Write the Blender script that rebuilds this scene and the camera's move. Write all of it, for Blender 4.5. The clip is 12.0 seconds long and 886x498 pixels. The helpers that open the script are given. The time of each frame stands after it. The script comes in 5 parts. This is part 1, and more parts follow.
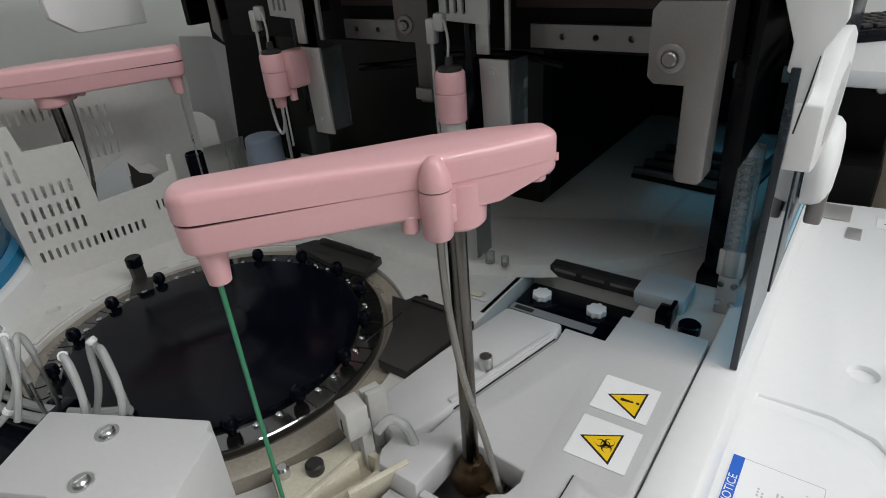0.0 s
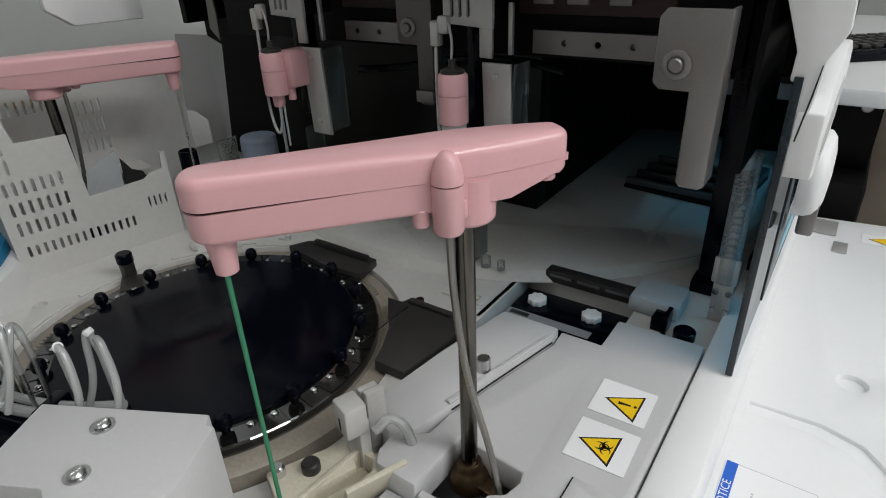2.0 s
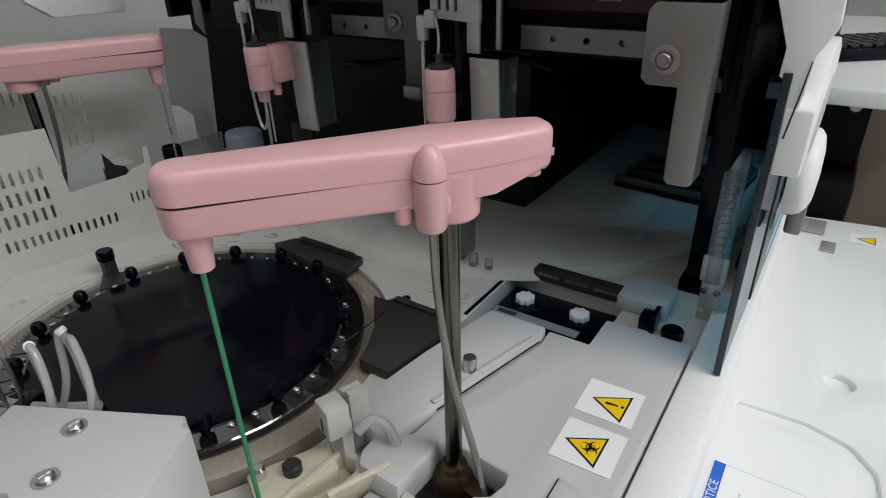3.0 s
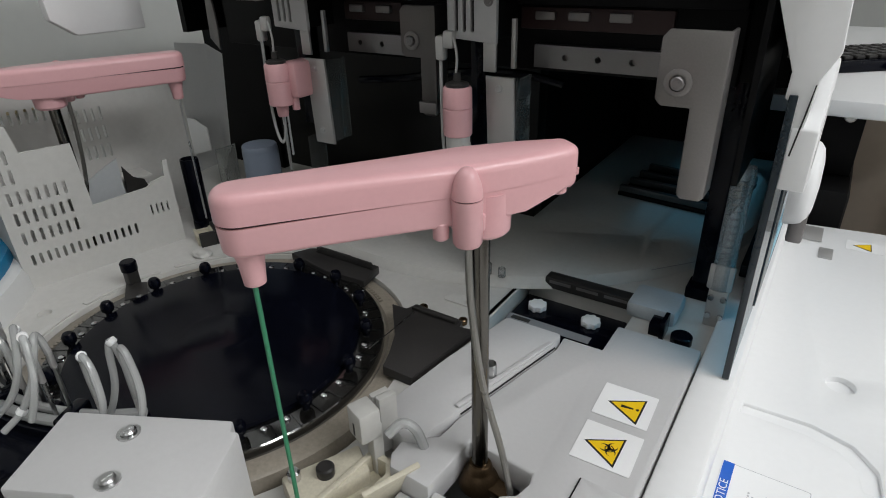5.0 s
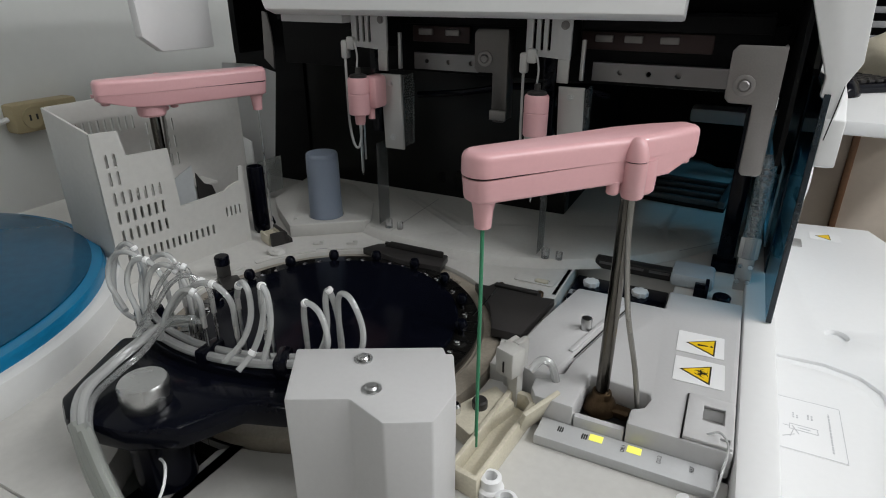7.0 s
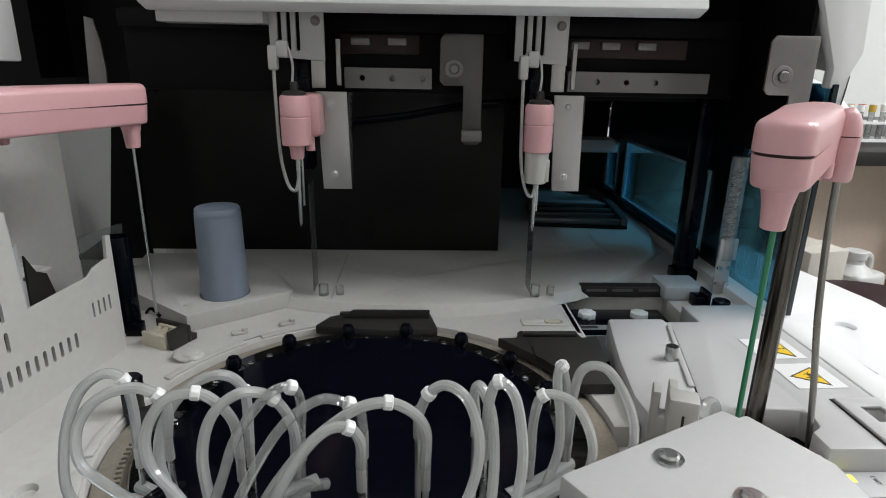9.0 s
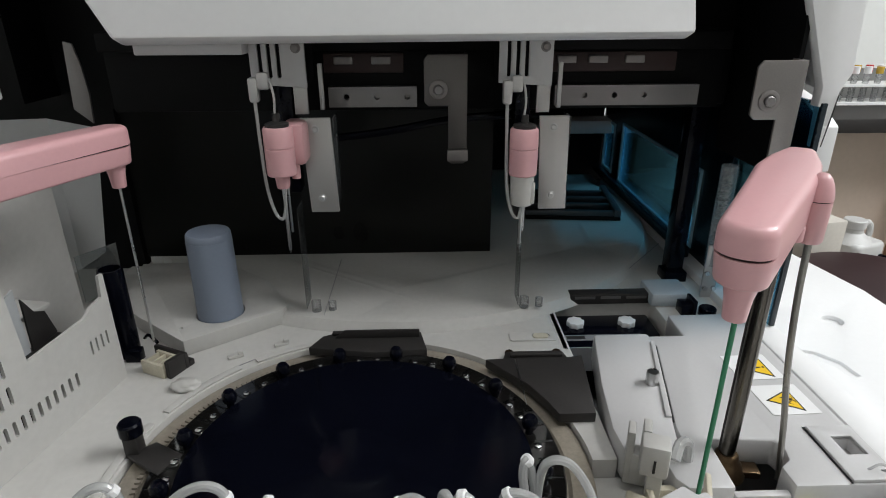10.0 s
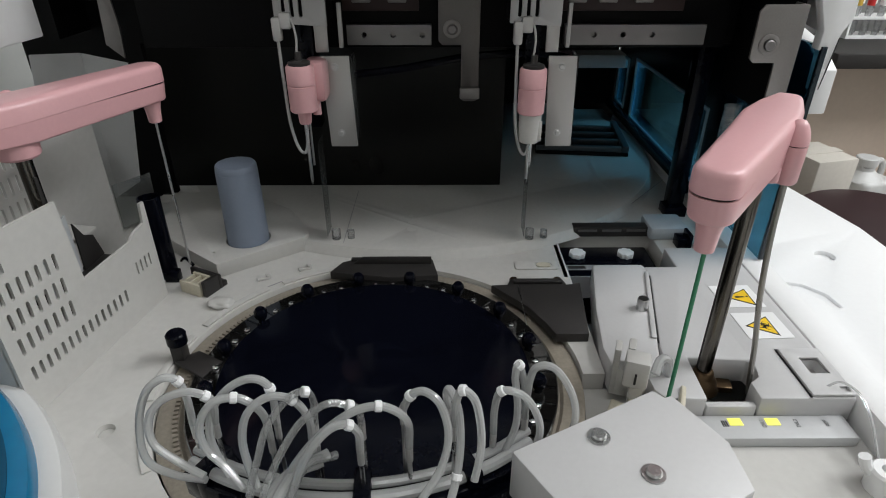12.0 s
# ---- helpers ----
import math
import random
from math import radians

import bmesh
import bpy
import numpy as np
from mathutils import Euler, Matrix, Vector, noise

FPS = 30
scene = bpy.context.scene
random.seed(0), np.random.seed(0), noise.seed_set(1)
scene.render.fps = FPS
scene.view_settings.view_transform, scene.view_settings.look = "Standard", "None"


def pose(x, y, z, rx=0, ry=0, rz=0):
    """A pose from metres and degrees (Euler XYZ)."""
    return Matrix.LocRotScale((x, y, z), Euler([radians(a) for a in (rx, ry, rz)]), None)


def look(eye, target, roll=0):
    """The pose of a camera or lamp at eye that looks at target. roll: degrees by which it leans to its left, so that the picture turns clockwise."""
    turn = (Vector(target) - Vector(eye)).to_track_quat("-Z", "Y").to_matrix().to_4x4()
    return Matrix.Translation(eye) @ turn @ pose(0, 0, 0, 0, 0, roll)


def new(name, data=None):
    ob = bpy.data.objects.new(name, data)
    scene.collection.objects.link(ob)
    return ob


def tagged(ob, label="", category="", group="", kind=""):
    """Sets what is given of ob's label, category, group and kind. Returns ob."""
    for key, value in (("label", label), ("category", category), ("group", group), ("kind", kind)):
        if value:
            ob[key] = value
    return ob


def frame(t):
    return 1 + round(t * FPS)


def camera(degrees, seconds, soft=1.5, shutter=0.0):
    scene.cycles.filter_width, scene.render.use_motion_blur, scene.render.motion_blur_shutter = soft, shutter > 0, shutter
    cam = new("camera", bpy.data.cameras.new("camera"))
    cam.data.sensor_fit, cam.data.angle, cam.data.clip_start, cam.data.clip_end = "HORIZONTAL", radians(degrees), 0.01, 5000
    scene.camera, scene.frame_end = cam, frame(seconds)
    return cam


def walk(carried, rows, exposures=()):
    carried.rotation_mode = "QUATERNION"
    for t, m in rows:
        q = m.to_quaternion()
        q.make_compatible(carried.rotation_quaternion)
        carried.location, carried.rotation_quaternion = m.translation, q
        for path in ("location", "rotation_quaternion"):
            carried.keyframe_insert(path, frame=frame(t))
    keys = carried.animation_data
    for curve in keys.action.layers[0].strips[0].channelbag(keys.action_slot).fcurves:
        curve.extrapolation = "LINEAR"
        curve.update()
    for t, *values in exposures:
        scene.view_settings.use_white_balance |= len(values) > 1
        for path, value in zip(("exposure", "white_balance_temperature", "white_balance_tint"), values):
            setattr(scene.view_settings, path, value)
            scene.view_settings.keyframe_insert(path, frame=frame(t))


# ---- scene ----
cam = camera(73.6, 12.0, soft=1.0)
PATH = [
    (0, (0.024, 0.007, 0.297), (-1.046, 1.401, -0.657), -4.5),
    (0.5, (0.026, 0.008, 0.298), (-1.04, 1.408, -0.653), -4.3),
    (1, (0.028, 0.013, 0.293), (-1.032, 1.422, -0.65), -3.9),
    (1.5, (0.02, 0.006, 0.29), (-1.025, 1.434, -0.64), -3.0),
    (2, (0.015, -0.003, 0.291), (-1.017, 1.438, -0.635), -2.3),
    (2.5, (0.021, 0.003, 0.287), (-1.006, 1.449, -0.637), -2.3),
    (3, (0.015, 0.004, 0.287), (-0.992, 1.46, -0.644), -1.7),
    (3.2, (0.018, 0.002, 0.29), (-0.983, 1.462, -0.641), -1.6),
    (4.8, (0.007, -0.009, 0.297), (-0.995, 1.456, -0.624), -1.9),
    (5, (0.007, -0.02, 0.301), (-0.988, 1.453, -0.616), -1.7),
    (5.5, (0.003, -0.048, 0.304), (-0.995, 1.427, -0.607), -1.5),
    (6, (-0.024, -0.104, 0.299), (-0.984, 1.403, -0.599), -1.0),
    (6.5, (-0.047, -0.168, 0.309), (-0.916, 1.411, -0.558), 0.3),
    (7, (-0.079, -0.184, 0.296), (-0.883, 1.455, -0.521), 0.1),
    (7.2, (-0.096, -0.192, 0.301), (-0.822, 1.491, -0.498), 0.9),
    (8.8, (-0.369, -0.135, 0.218), (-0.291, 1.77, -0.386), 1.0),
    (9, (-0.369, -0.12, 0.227), (-0.289, 1.786, -0.375), 1.1),
    (9.5, (-0.35, -0.084, 0.29), (-0.258, 1.817, -0.324), 0.8),
    (10, (-0.352, -0.104, 0.295), (-0.293, 1.74, -0.476), -0.2),
    (10.5, (-0.344, -0.149, 0.323), (-0.299, 1.637, -0.576), -0.3),
    (11, (-0.349, -0.148, 0.319), (-0.324, 1.608, -0.638), -0.5),
    (11.5, (-0.349, -0.146, 0.317), (-0.323, 1.598, -0.661), -0.0),
    (12, (-0.35, -0.142, 0.314), (-0.34, 1.602, -0.666), -0.0),
]
walk(cam, [(t, look(eye, target, roll)) for t, eye, target, roll in PATH],
     [(0, -0.69), (3.2, -0.69), (5.5, -0.65), (7.2, -0.56), (8.8, -0.18), (9.5, -0.23), (10.5, -0.33), (12, -0.38)])

# ---- light ----
scene.view_settings.exposure = 0.0
world = bpy.data.worlds.new("room_air")
scene.world = world
world.use_nodes = True
world.node_tree.nodes["Background"].inputs[0].default_value = (0.8, 0.85, 0.9, 1)
world.node_tree.nodes["Background"].inputs[1].default_value = 0.02


def lamp(name, x, y, z, sx, sy, watts, target, colour=(0.97, 0.985, 1.0)):
    data = bpy.data.lights.new(name, "AREA")
    data.shape, data.size, data.size_y, data.energy, data.color = "RECTANGLE", sx, sy, watts, colour
    ob = new(name, data)
    ob.matrix_world = look((x, y, z), target)
    return ob


# Unseen room lights, placed to match how bright each side looks.
lamp("unseen_ceiling_light", 1.2, 0.2, 1.62, 1.2, 0.3, 33, (1.1, 0.2, 0))
lamp("unseen_ceiling_light", 0.0, -0.05, 1.62, 1.2, 0.3, 6, (0.0, -0.05, 0))
# Added to brighten the hood's upright front; no such fixture is seen.
lamp("unseen_ceiling_light", 0.3, -1.4, 1.62, 1.2, 0.3, 0.8, (0.3, -1.4, 0))
# Added so blue-tinted light from the side windows reaches the inner floor.
lamp("unseen_ceiling_light", 2.3, 0.9, 1.62, 1.2, 0.3, 52, (2.2, 0.9, 0))


# ---- materials ----
def mat(name, colour, rough=0.5, metal=0.0, scale=40.0, vary=0.08, bump=0.02, coat=0.0, stain=0.0, stain_colour=None, spec=0.5):
    """A painted, moulded or metal surface with grain, blotches and fine relief."""
    m = bpy.data.materials.new(name)
    m.use_nodes = True
    n, l = m.node_tree.nodes, m.node_tree.links
    p = n["Principled BSDF"]
    tc = n.new("ShaderNodeTexCoord")
    big = n.new("ShaderNodeTexNoise")
    big.inputs["Scale"].default_value, big.inputs["Detail"].default_value = scale * 0.25, 4
    fine = n.new("ShaderNodeTexNoise")
    fine.inputs["Scale"].default_value, fine.inputs["Detail"].default_value = scale * 12, 3
    for t in (big, fine):
        l.new(tc.outputs["Object"], t.inputs["Vector"])
    mixed = n.new("ShaderNodeMix")
    mixed.data_type = "FLOAT"
    mixed.inputs[0].default_value = 0.35
    l.new(big.outputs[0], mixed.inputs[2])
    l.new(fine.outputs[0], mixed.inputs[3])
    ramp = n.new("ShaderNodeValToRGB")
    lo, hi = 1 - vary, 1 + vary
    ramp.color_ramp.elements[0].position, ramp.color_ramp.elements[1].position = 0.3, 0.7
    dark = stain_colour or [c * lo * (1 - stain) for c in colour]
    ramp.color_ramp.elements[0].color = (*dark, 1)
    ramp.color_ramp.elements[1].color = (*[min(1, c * hi) for c in colour], 1)
    l.new(mixed.outputs[0], ramp.inputs[0])
    l.new(ramp.outputs[0], p.inputs["Base Color"])
    rr = n.new("ShaderNodeMapRange")
    rr.inputs[3].default_value, rr.inputs[4].default_value = max(0.03, rough - 0.08), min(1, rough + 0.08)
    l.new(big.outputs[0], rr.inputs[0])
    l.new(rr.outputs[0], p.inputs["Roughness"])
    p.inputs["Metallic"].default_value = metal
    p.inputs["Coat Weight"].default_value = coat
    p.inputs["Specular IOR Level"].default_value = spec
    if bump:
        b = n.new("ShaderNodeBump")
        b.inputs["Strength"].default_value, b.inputs["Distance"].default_value = bump * 4, 0.0004
        l.new(fine.outputs[0], b.inputs["Height"])
        l.new(b.outputs[0], p.inputs["Normal"])
    return m


def clear(name, tint, gloss=0.06, milky=0.0, milk=(0.8, 0.8, 0.8), rough=0.03):
    """A clear or milky plastic sheet or tube: light passes, a little is mirrored."""
    m = bpy.data.materials.new(name)
    m.use_nodes = True
    n, l = m.node_tree.nodes, m.node_tree.links
    n.remove(n["Principled BSDF"])
    out = n["Material Output"]
    t = n.new("ShaderNodeBsdfTransparent")
    t.inputs[0].default_value = (*tint, 1)
    d = n.new("ShaderNodeAddShader")
    for i, kind in enumerate(("ShaderNodeBsdfDiffuse", "ShaderNodeBsdfTranslucent")):
        q = n.new(kind)
        q.inputs[0].default_value = (*[c * (0.62, 0.38)[i] for c in milk], 1)
        l.new(q.outputs[0], d.inputs[i])
    a = n.new("ShaderNodeMixShader")
    a.inputs[0].default_value = milky
    l.new(t.outputs[0], a.inputs[1])
    l.new(d.outputs[0], a.inputs[2])
    g = n.new("ShaderNodeBsdfGlossy")
    g.inputs["Roughness"].default_value = rough
    f = n.new("ShaderNodeFresnel")
    f.inputs[0].default_value = 1.45
    k = n.new("ShaderNodeMath")
    k.operation = "MULTIPLY_ADD"
    k.inputs[1].default_value, k.inputs[2].default_value = 0.8, gloss * 0.2
    l.new(f.outputs[0], k.inputs[0])
    b = n.new("ShaderNodeMixShader")
    l.new(k.outputs[0], b.inputs[0])
    l.new(a.outputs[0], b.inputs[1])
    l.new(g.outputs[0], b.inputs[2])
    l.new(b.outputs[0], out.inputs[0])
    return m


def glow(name, colour, power):
    m = bpy.data.materials.new(name)
    m.use_nodes = True
    p = m.node_tree.nodes["Principled BSDF"]
    p.inputs["Base Color"].default_value = (*colour, 1)
    p.inputs["Emission Color"].default_value = (*colour, 1)
    p.inputs["Emission Strength"].default_value = power
    return m


PINK = mat("pink_moulded_plastic", (0.69, 0.382, 0.399), 0.34, scale=30, vary=0.04, bump=0.025, coat=0.2)
PINK_SEAM = mat("dark_seam", (0.03, 0.012, 0.012), 0.7)
GREY = mat("pale_grey_painted_metal", (0.53, 0.525, 0.525), 0.42, scale=25, vary=0.04, bump=0.03)
DECK = mat("off_white_moulded_plastic", (0.545, 0.535, 0.51), 0.45, scale=14, vary=0.06, bump=0.03, stain=0.04)
SHEET = mat("pale_grey_sheet_metal", (0.50, 0.52, 0.53), 0.4, scale=16, vary=0.06, bump=0.03)
COVER = mat("white_cover_plastic", (0.80, 0.80, 0.80), 0.42, scale=12, vary=0.025, bump=0.02)
CREAM = mat("cream_plastic", (0.60, 0.555, 0.44), 0.45, scale=40, vary=0.1, bump=0.03, stain=0.15)
RIMMAT = mat("stained_beige_rim", (0.285, 0.252, 0.205), 0.35, scale=30, vary=0.18, bump=0.05, stain=0.25)
BLACK = mat("black_satin_plastic", (0.0025, 0.0030, 0.0065), 0.14, scale=30, vary=0.2, bump=0.004, spec=0.13)
DULL = mat("black_panel", (0.0035, 0.0035, 0.0038), 0.55, scale=20, vary=0.25, bump=0.02, spec=0.12)
DARKPLATE = mat("charcoal_plate", (0.030, 0.028, 0.027), 0.4, scale=40, vary=0.2, bump=0.03, spec=0.3)
DARKRED = mat("dark_red_ribbon", (0.022, 0.007, 0.006), 0.6)
STEEL = mat("brushed_steel", (0.55, 0.55, 0.55), 0.28, 1.0, scale=80, vary=0.08, bump=0.02)
SATIN = mat("satin_aluminium", (0.50, 0.49, 0.48), 0.42, 0.6, scale=80, vary=0.06, bump=0.03)
ZINC = mat("dull_zinc_plate", (0.245, 0.23, 0.225), 0.42, 0.85, scale=60, vary=0.12, bump=0.03)
# Copy of ZINC with the shade behind the hood put into its colour.
SHADED_ZINC = mat("shaded_zinc_plate", (0.14, 0.13, 0.125), 0.45, 0.8, scale=60, vary=0.15, bump=0.03)
RAILMAT = mat("dull_guide_rail", (0.21, 0.20, 0.20), 0.35, 0.7, scale=80, vary=0.1, bump=0.02)
DIMPLATE = mat("grey_zinc_plate", (0.22, 0.205, 0.20), 0.42, 0.5, scale=60, vary=0.08, bump=0.03)
CHROME = mat("polished_steel", (0.66, 0.66, 0.67), 0.16, 1.0, scale=60, vary=0.05, bump=0.01)
COLUMN = mat("dark_steel", (0.12, 0.112, 0.10), 0.2, 1.0, scale=80, vary=0.25, bump=0.02)
CONDUIT = mat("grey_steel_conduit", (0.30, 0.29, 0.27), 0.3, 0.9, scale=80, vary=0.1, bump=0.03)
BRASS = mat("tarnished_bronze", (0.11, 0.072, 0.040), 0.28, 0.9, scale=60, vary=0.3, bump=0.04)
BLUEGREY = mat("blue_grey_plastic", (0.22, 0.26, 0.33), 0.5, scale=30, vary=0.05, bump=0.03)
GREEN = mat("green_coated_probe", (0.035, 0.22, 0.11), 0.4)
YELLOW = mat("yellow_print", (0.85, 0.55, 0.015), 0.4, vary=0.03)
INK = mat("black_print", (0.012, 0.012, 0.012), 0.5)
PALEINK = mat("pale_grey_print", (0.52, 0.52, 0.53), 0.5)
GREYINK = mat("grey_print", (0.30, 0.30, 0.31), 0.5)
PAPER = mat("white_sticker", (0.82, 0.82, 0.82), 0.35, vary=0.02)
BLUEINK = mat("blue_print", (0.02, 0.12, 0.55), 0.4)
BLUESTRIPE = mat("blue_trim", (0.03, 0.22, 0.46), 0.4)
BLUELID = mat("blue_tinted_lid", (0.009, 0.068, 0.130), 0.16, scale=8, vary=0.2, bump=0.0, spec=0.14)
BLUERIM = mat("bright_blue_rim", (0.008, 0.16, 0.32), 0.2, scale=8, vary=0.1, bump=0.0)
BLUEPANE = clear("blue_acrylic", (0.32, 0.62, 0.76))
PALEPANE = clear("clear_acrylic", (0.80, 0.82, 0.82), milky=0.12, milk=(0.5, 0.52, 0.52))
TUBE = clear("milky_tubing", (0.86, 0.88, 0.88), gloss=0.3, milky=0.44, milk=(0.95, 0.95, 0.94), rough=0.1)
CLEARTUBE = clear("clear_tubing", (0.86, 0.87, 0.87), gloss=0.3, milky=0.2, milk=(0.9, 0.9, 0.9), rough=0.1)
RING = clear("smoky_cuvette_plastic", (0.22, 0.22, 0.22), gloss=0.8, milky=0.25, milk=(0.04, 0.04, 0.04), rough=0.06)
LED = glow("lit_yellow_indicator", (0.95, 0.92, 0.14), 0.65)
WALL = mat("cream_wall_paint", (0.76, 0.77, 0.75), 0.8, scale=4, vary=0.03, bump=0.03)
FLOORM = mat("pale_vinyl_floor", (0.30, 0.28, 0.26), 0.5, scale=4, vary=0.08)
WOOD = mat("brown_wood", (0.22, 0.11, 0.055), 0.5, scale=14, vary=0.3, bump=0.05)
TAN = mat("tan_cabinet", (0.50, 0.40, 0.31), 0.6, scale=6, vary=0.06)
MAROON = mat("maroon_vinyl", (0.022, 0.006, 0.008), 0.5)
OUTLET = mat("yellowed_outlet_plastic", (0.42, 0.35, 0.21), 0.5)
CARD = mat("pale_cardboard", (0.50, 0.47, 0.42), 0.8, scale=10, vary=0.08)
JUGMAT = mat("milky_jug_plastic", (0.50, 0.50, 0.49), 0.45, scale=10, vary=0.05)
AMBER = mat("amber_liquid", (0.55, 0.36, 0.05), 0.2)
REDCAP = mat("red_cap", (0.5, 0.02, 0.02), 0.4)


# ---- mesh helpers ----
def finish(bm, bevel=0.0, seg=2, angle=0.5):
    bmesh.ops.recalc_face_normals(bm, faces=bm.faces)
    if bevel:
        edges = [e for e in bm.edges if len(e.link_faces) == 2 and e.calc_face_angle(0) > angle]
        bmesh.ops.bevel(bm, geom=edges, offset=bevel, segments=seg, affect="EDGES", profile=0.5, clamp_overlap=True)
    return bm


def box(x0, x1, y0, y1, z0, z1, bevel=0.0, seg=2):
    bm = bmesh.new()
    bmesh.ops.create_cube(bm, size=1)
    for v in bm.verts:
        v.co = ((x0 + x1) / 2 + v.co.x * (x1 - x0), (y0 + y1) / 2 + v.co.y * (y1 - y0), (z0 + z1) / 2 + v.co.z * (z1 - z0))
    return finish(bm, bevel, seg)


def prism(outline, z0, z1, holes=(), bevel=0.0, seg=2):
    """A plate of that outline, with holes that go through it."""
    bm = bmesh.new()
    edges = []
    for loop in (outline, *holes):
        vs = [bm.verts.new((x, y, z0)) for x, y in loop]
        edges += [bm.edges.new((vs[i], vs[(i + 1) % len(vs)])) for i in range(len(vs))]
    if holes:
        bmesh.ops.triangle_fill(bm, use_beauty=True, use_dissolve=True, edges=edges)
    else:
        bm.faces.new(bm.verts[:])
    up = bmesh.ops.extrude_face_region(bm, geom=bm.faces[:])
    bmesh.ops.translate(bm, vec=(0, 0, z1 - z0), verts=[g for g in up["geom"] if isinstance(g, bmesh.types.BMVert)])
    return finish(bm, bevel, seg)


def circle(x, y, r, n=32, a0=0.0, a1=360.0):
    full = abs(a1 - a0) >= 359.9
    k = n if full else n - 1
    return [(x + r * math.cos(radians(a0 + (a1 - a0) * i / k)), y + r * math.sin(radians(a0 + (a1 - a0) * i / k))) for i in range(n)]


def rounded(x0, x1, y0, y1, r, n=5):
    pts = []
    for cx, cy, a in ((x1 - r, y1 - r, 0), (x0 + r, y1 - r, 90), (x0 + r, y0 + r, 180), (x1 - r, y0 + r, 270)):
        pts += circle(cx, cy, r, n, a, a + 90)
    return pts


def lathe(profile, x=0.0, y=0.0, seg=32):
    """A turned body from (radius, height) pairs."""
    bm = bmesh.new()
    rings = []
    for r, z in profile:
        if r < 1e-6:
            rings.append([bm.verts.new((x, y, z))])
        else:
            rings.append([bm.verts.new((x + r * math.cos(2 * math.pi * i / seg), y + r * math.sin(2 * math.pi * i / seg), z)) for i in range(seg)])
    for a, b in zip(rings, rings[1:]):
        for i in range(seg):
            j = (i + 1) % seg
            f = [a[i % len(a)], a[j % len(a)], b[j % len(b)], b[i % len(b)]]
            f = list(dict.fromkeys(f))
            if len(f) > 2:
                bm.faces.new(f)
    for ring, flip in ((rings[0], True), (rings[-1], False)):
        if len(ring) > 2:
            bm.faces.new(ring[::-1] if flip else ring)
    bmesh.ops.recalc_face_normals(bm, faces=bm.faces)
    return bm


def cyl(x, y, r, z0, z1, seg=24, ch=0.0, r1=None):
    r1 = r if r1 is None else r1
    if ch:
        return lathe([(r - ch, z0), (r, z0 + ch), (r1, z1 - ch), (r1 - ch, z1)], x, y, seg)
    return lathe([(r, z0), (r1, z1)], x, y, seg)


def tube(points, r, seg=8, steps=6):
    """A hose or wire along a smooth line."""
    P = [Vector(p) for p in points]
    P = [P[0] * 2 - P[1], *P, P[-1] * 2 - P[-2]]
    line = []
    for i in range(1, len(P) - 2):
        for k in range(steps):
            t = k / steps
            a, b, c, d = P[i - 1:i + 3]
            line.append(0.5 * (2 * b + (c - a) * t + (2 * a - 5 * b + 4 * c - d) * t * t + (3 * b - a - 3 * c + d) * t ** 3))
    line.append(P[-2])
    bm = bmesh.new()
    rings, side = [], None
    for i, p in enumerate(line):
        d = (line[min(i + 1, len(line) - 1)] - line[max(i - 1, 0)]).normalized()
        if side is None:
            side = d.orthogonal().normalized()
        side = (side - d * side.dot(d)).normalized()
        up = d.cross(side)
        rings.append([bm.verts.new(p + r * (side * math.cos(2 * math.pi * k / seg) + up * math.sin(2 * math.pi * k / seg))) for k in range(seg)])
    for a, b in zip(rings, rings[1:]):
        for k in range(seg):
            bm.faces.new((a[k], a[(k + 1) % seg], b[(k + 1) % seg], b[k]))
    bm.faces.new(rings[0][::-1])
    bm.faces.new(rings[-1])
    bmesh.ops.recalc_face_normals(bm, faces=bm.faces)
    return bm


def moved(bm, m):
    bmesh.ops.transform(bm, matrix=m, verts=bm.verts)
    return bm


def joined(*bms):
    out = bmesh.new()
    for b in bms:
        me = bpy.data.meshes.new("tmp")
        b.to_mesh(me)
        b.free()
        out.from_mesh(me)
        bpy.data.meshes.remove(me)
    return out


def to_object(name, bm, material, smooth=True):
    me = bpy.data.meshes.new(name)
    bm.to_mesh(me)
    bm.free()
    me.materials.append(material)
    if smooth:
        me.shade_smooth()
        me.set_sharp_from_angle(angle=radians(35))
    return new(name, me)


def part(name, bm, material, parent, label=""):
    ob = to_object(name, bm, material)
    ob.parent = parent
    if label:
        tagged(ob, label)
    return ob


def thing(name, label, category, x=0.0, y=0.0, z=0.0, rz=0.0, group=""):
    ob = new(name)
    ob.empty_display_size = 0.02
    ob.matrix_world = pose(x, y, z, 0, 0, rz)
    return tagged(ob, label, category, group)


def structure(name, bm, material, label, category="structure"):
    return tagged(to_object(name, bm, material), label, category, kind="structure")


def screw(parent, x, y, z, r=0.0045, axis="z", h=0.003, material=None):
    """A pan-head screw with a cross slot and a washer."""
    b = joined(cyl(0, 0, r * 1.45, 0, h * 0.3, 20), cyl(0, 0, r, h * 0.25, h, 16, ch=h * 0.3),
               box(-r * 0.6, r * 0.6, -r * 0.12, r * 0.12, h * 0.9, h * 1.05), box(-r * 0.12, r * 0.12, -r * 0.6, r * 0.6, h * 0.9, h * 1.06))
    m = pose(x, y, z) if axis == "z" else pose(x, y, z, 90)
    return part("screw", moved(b, m), material or STEEL, parent, "steel screw")


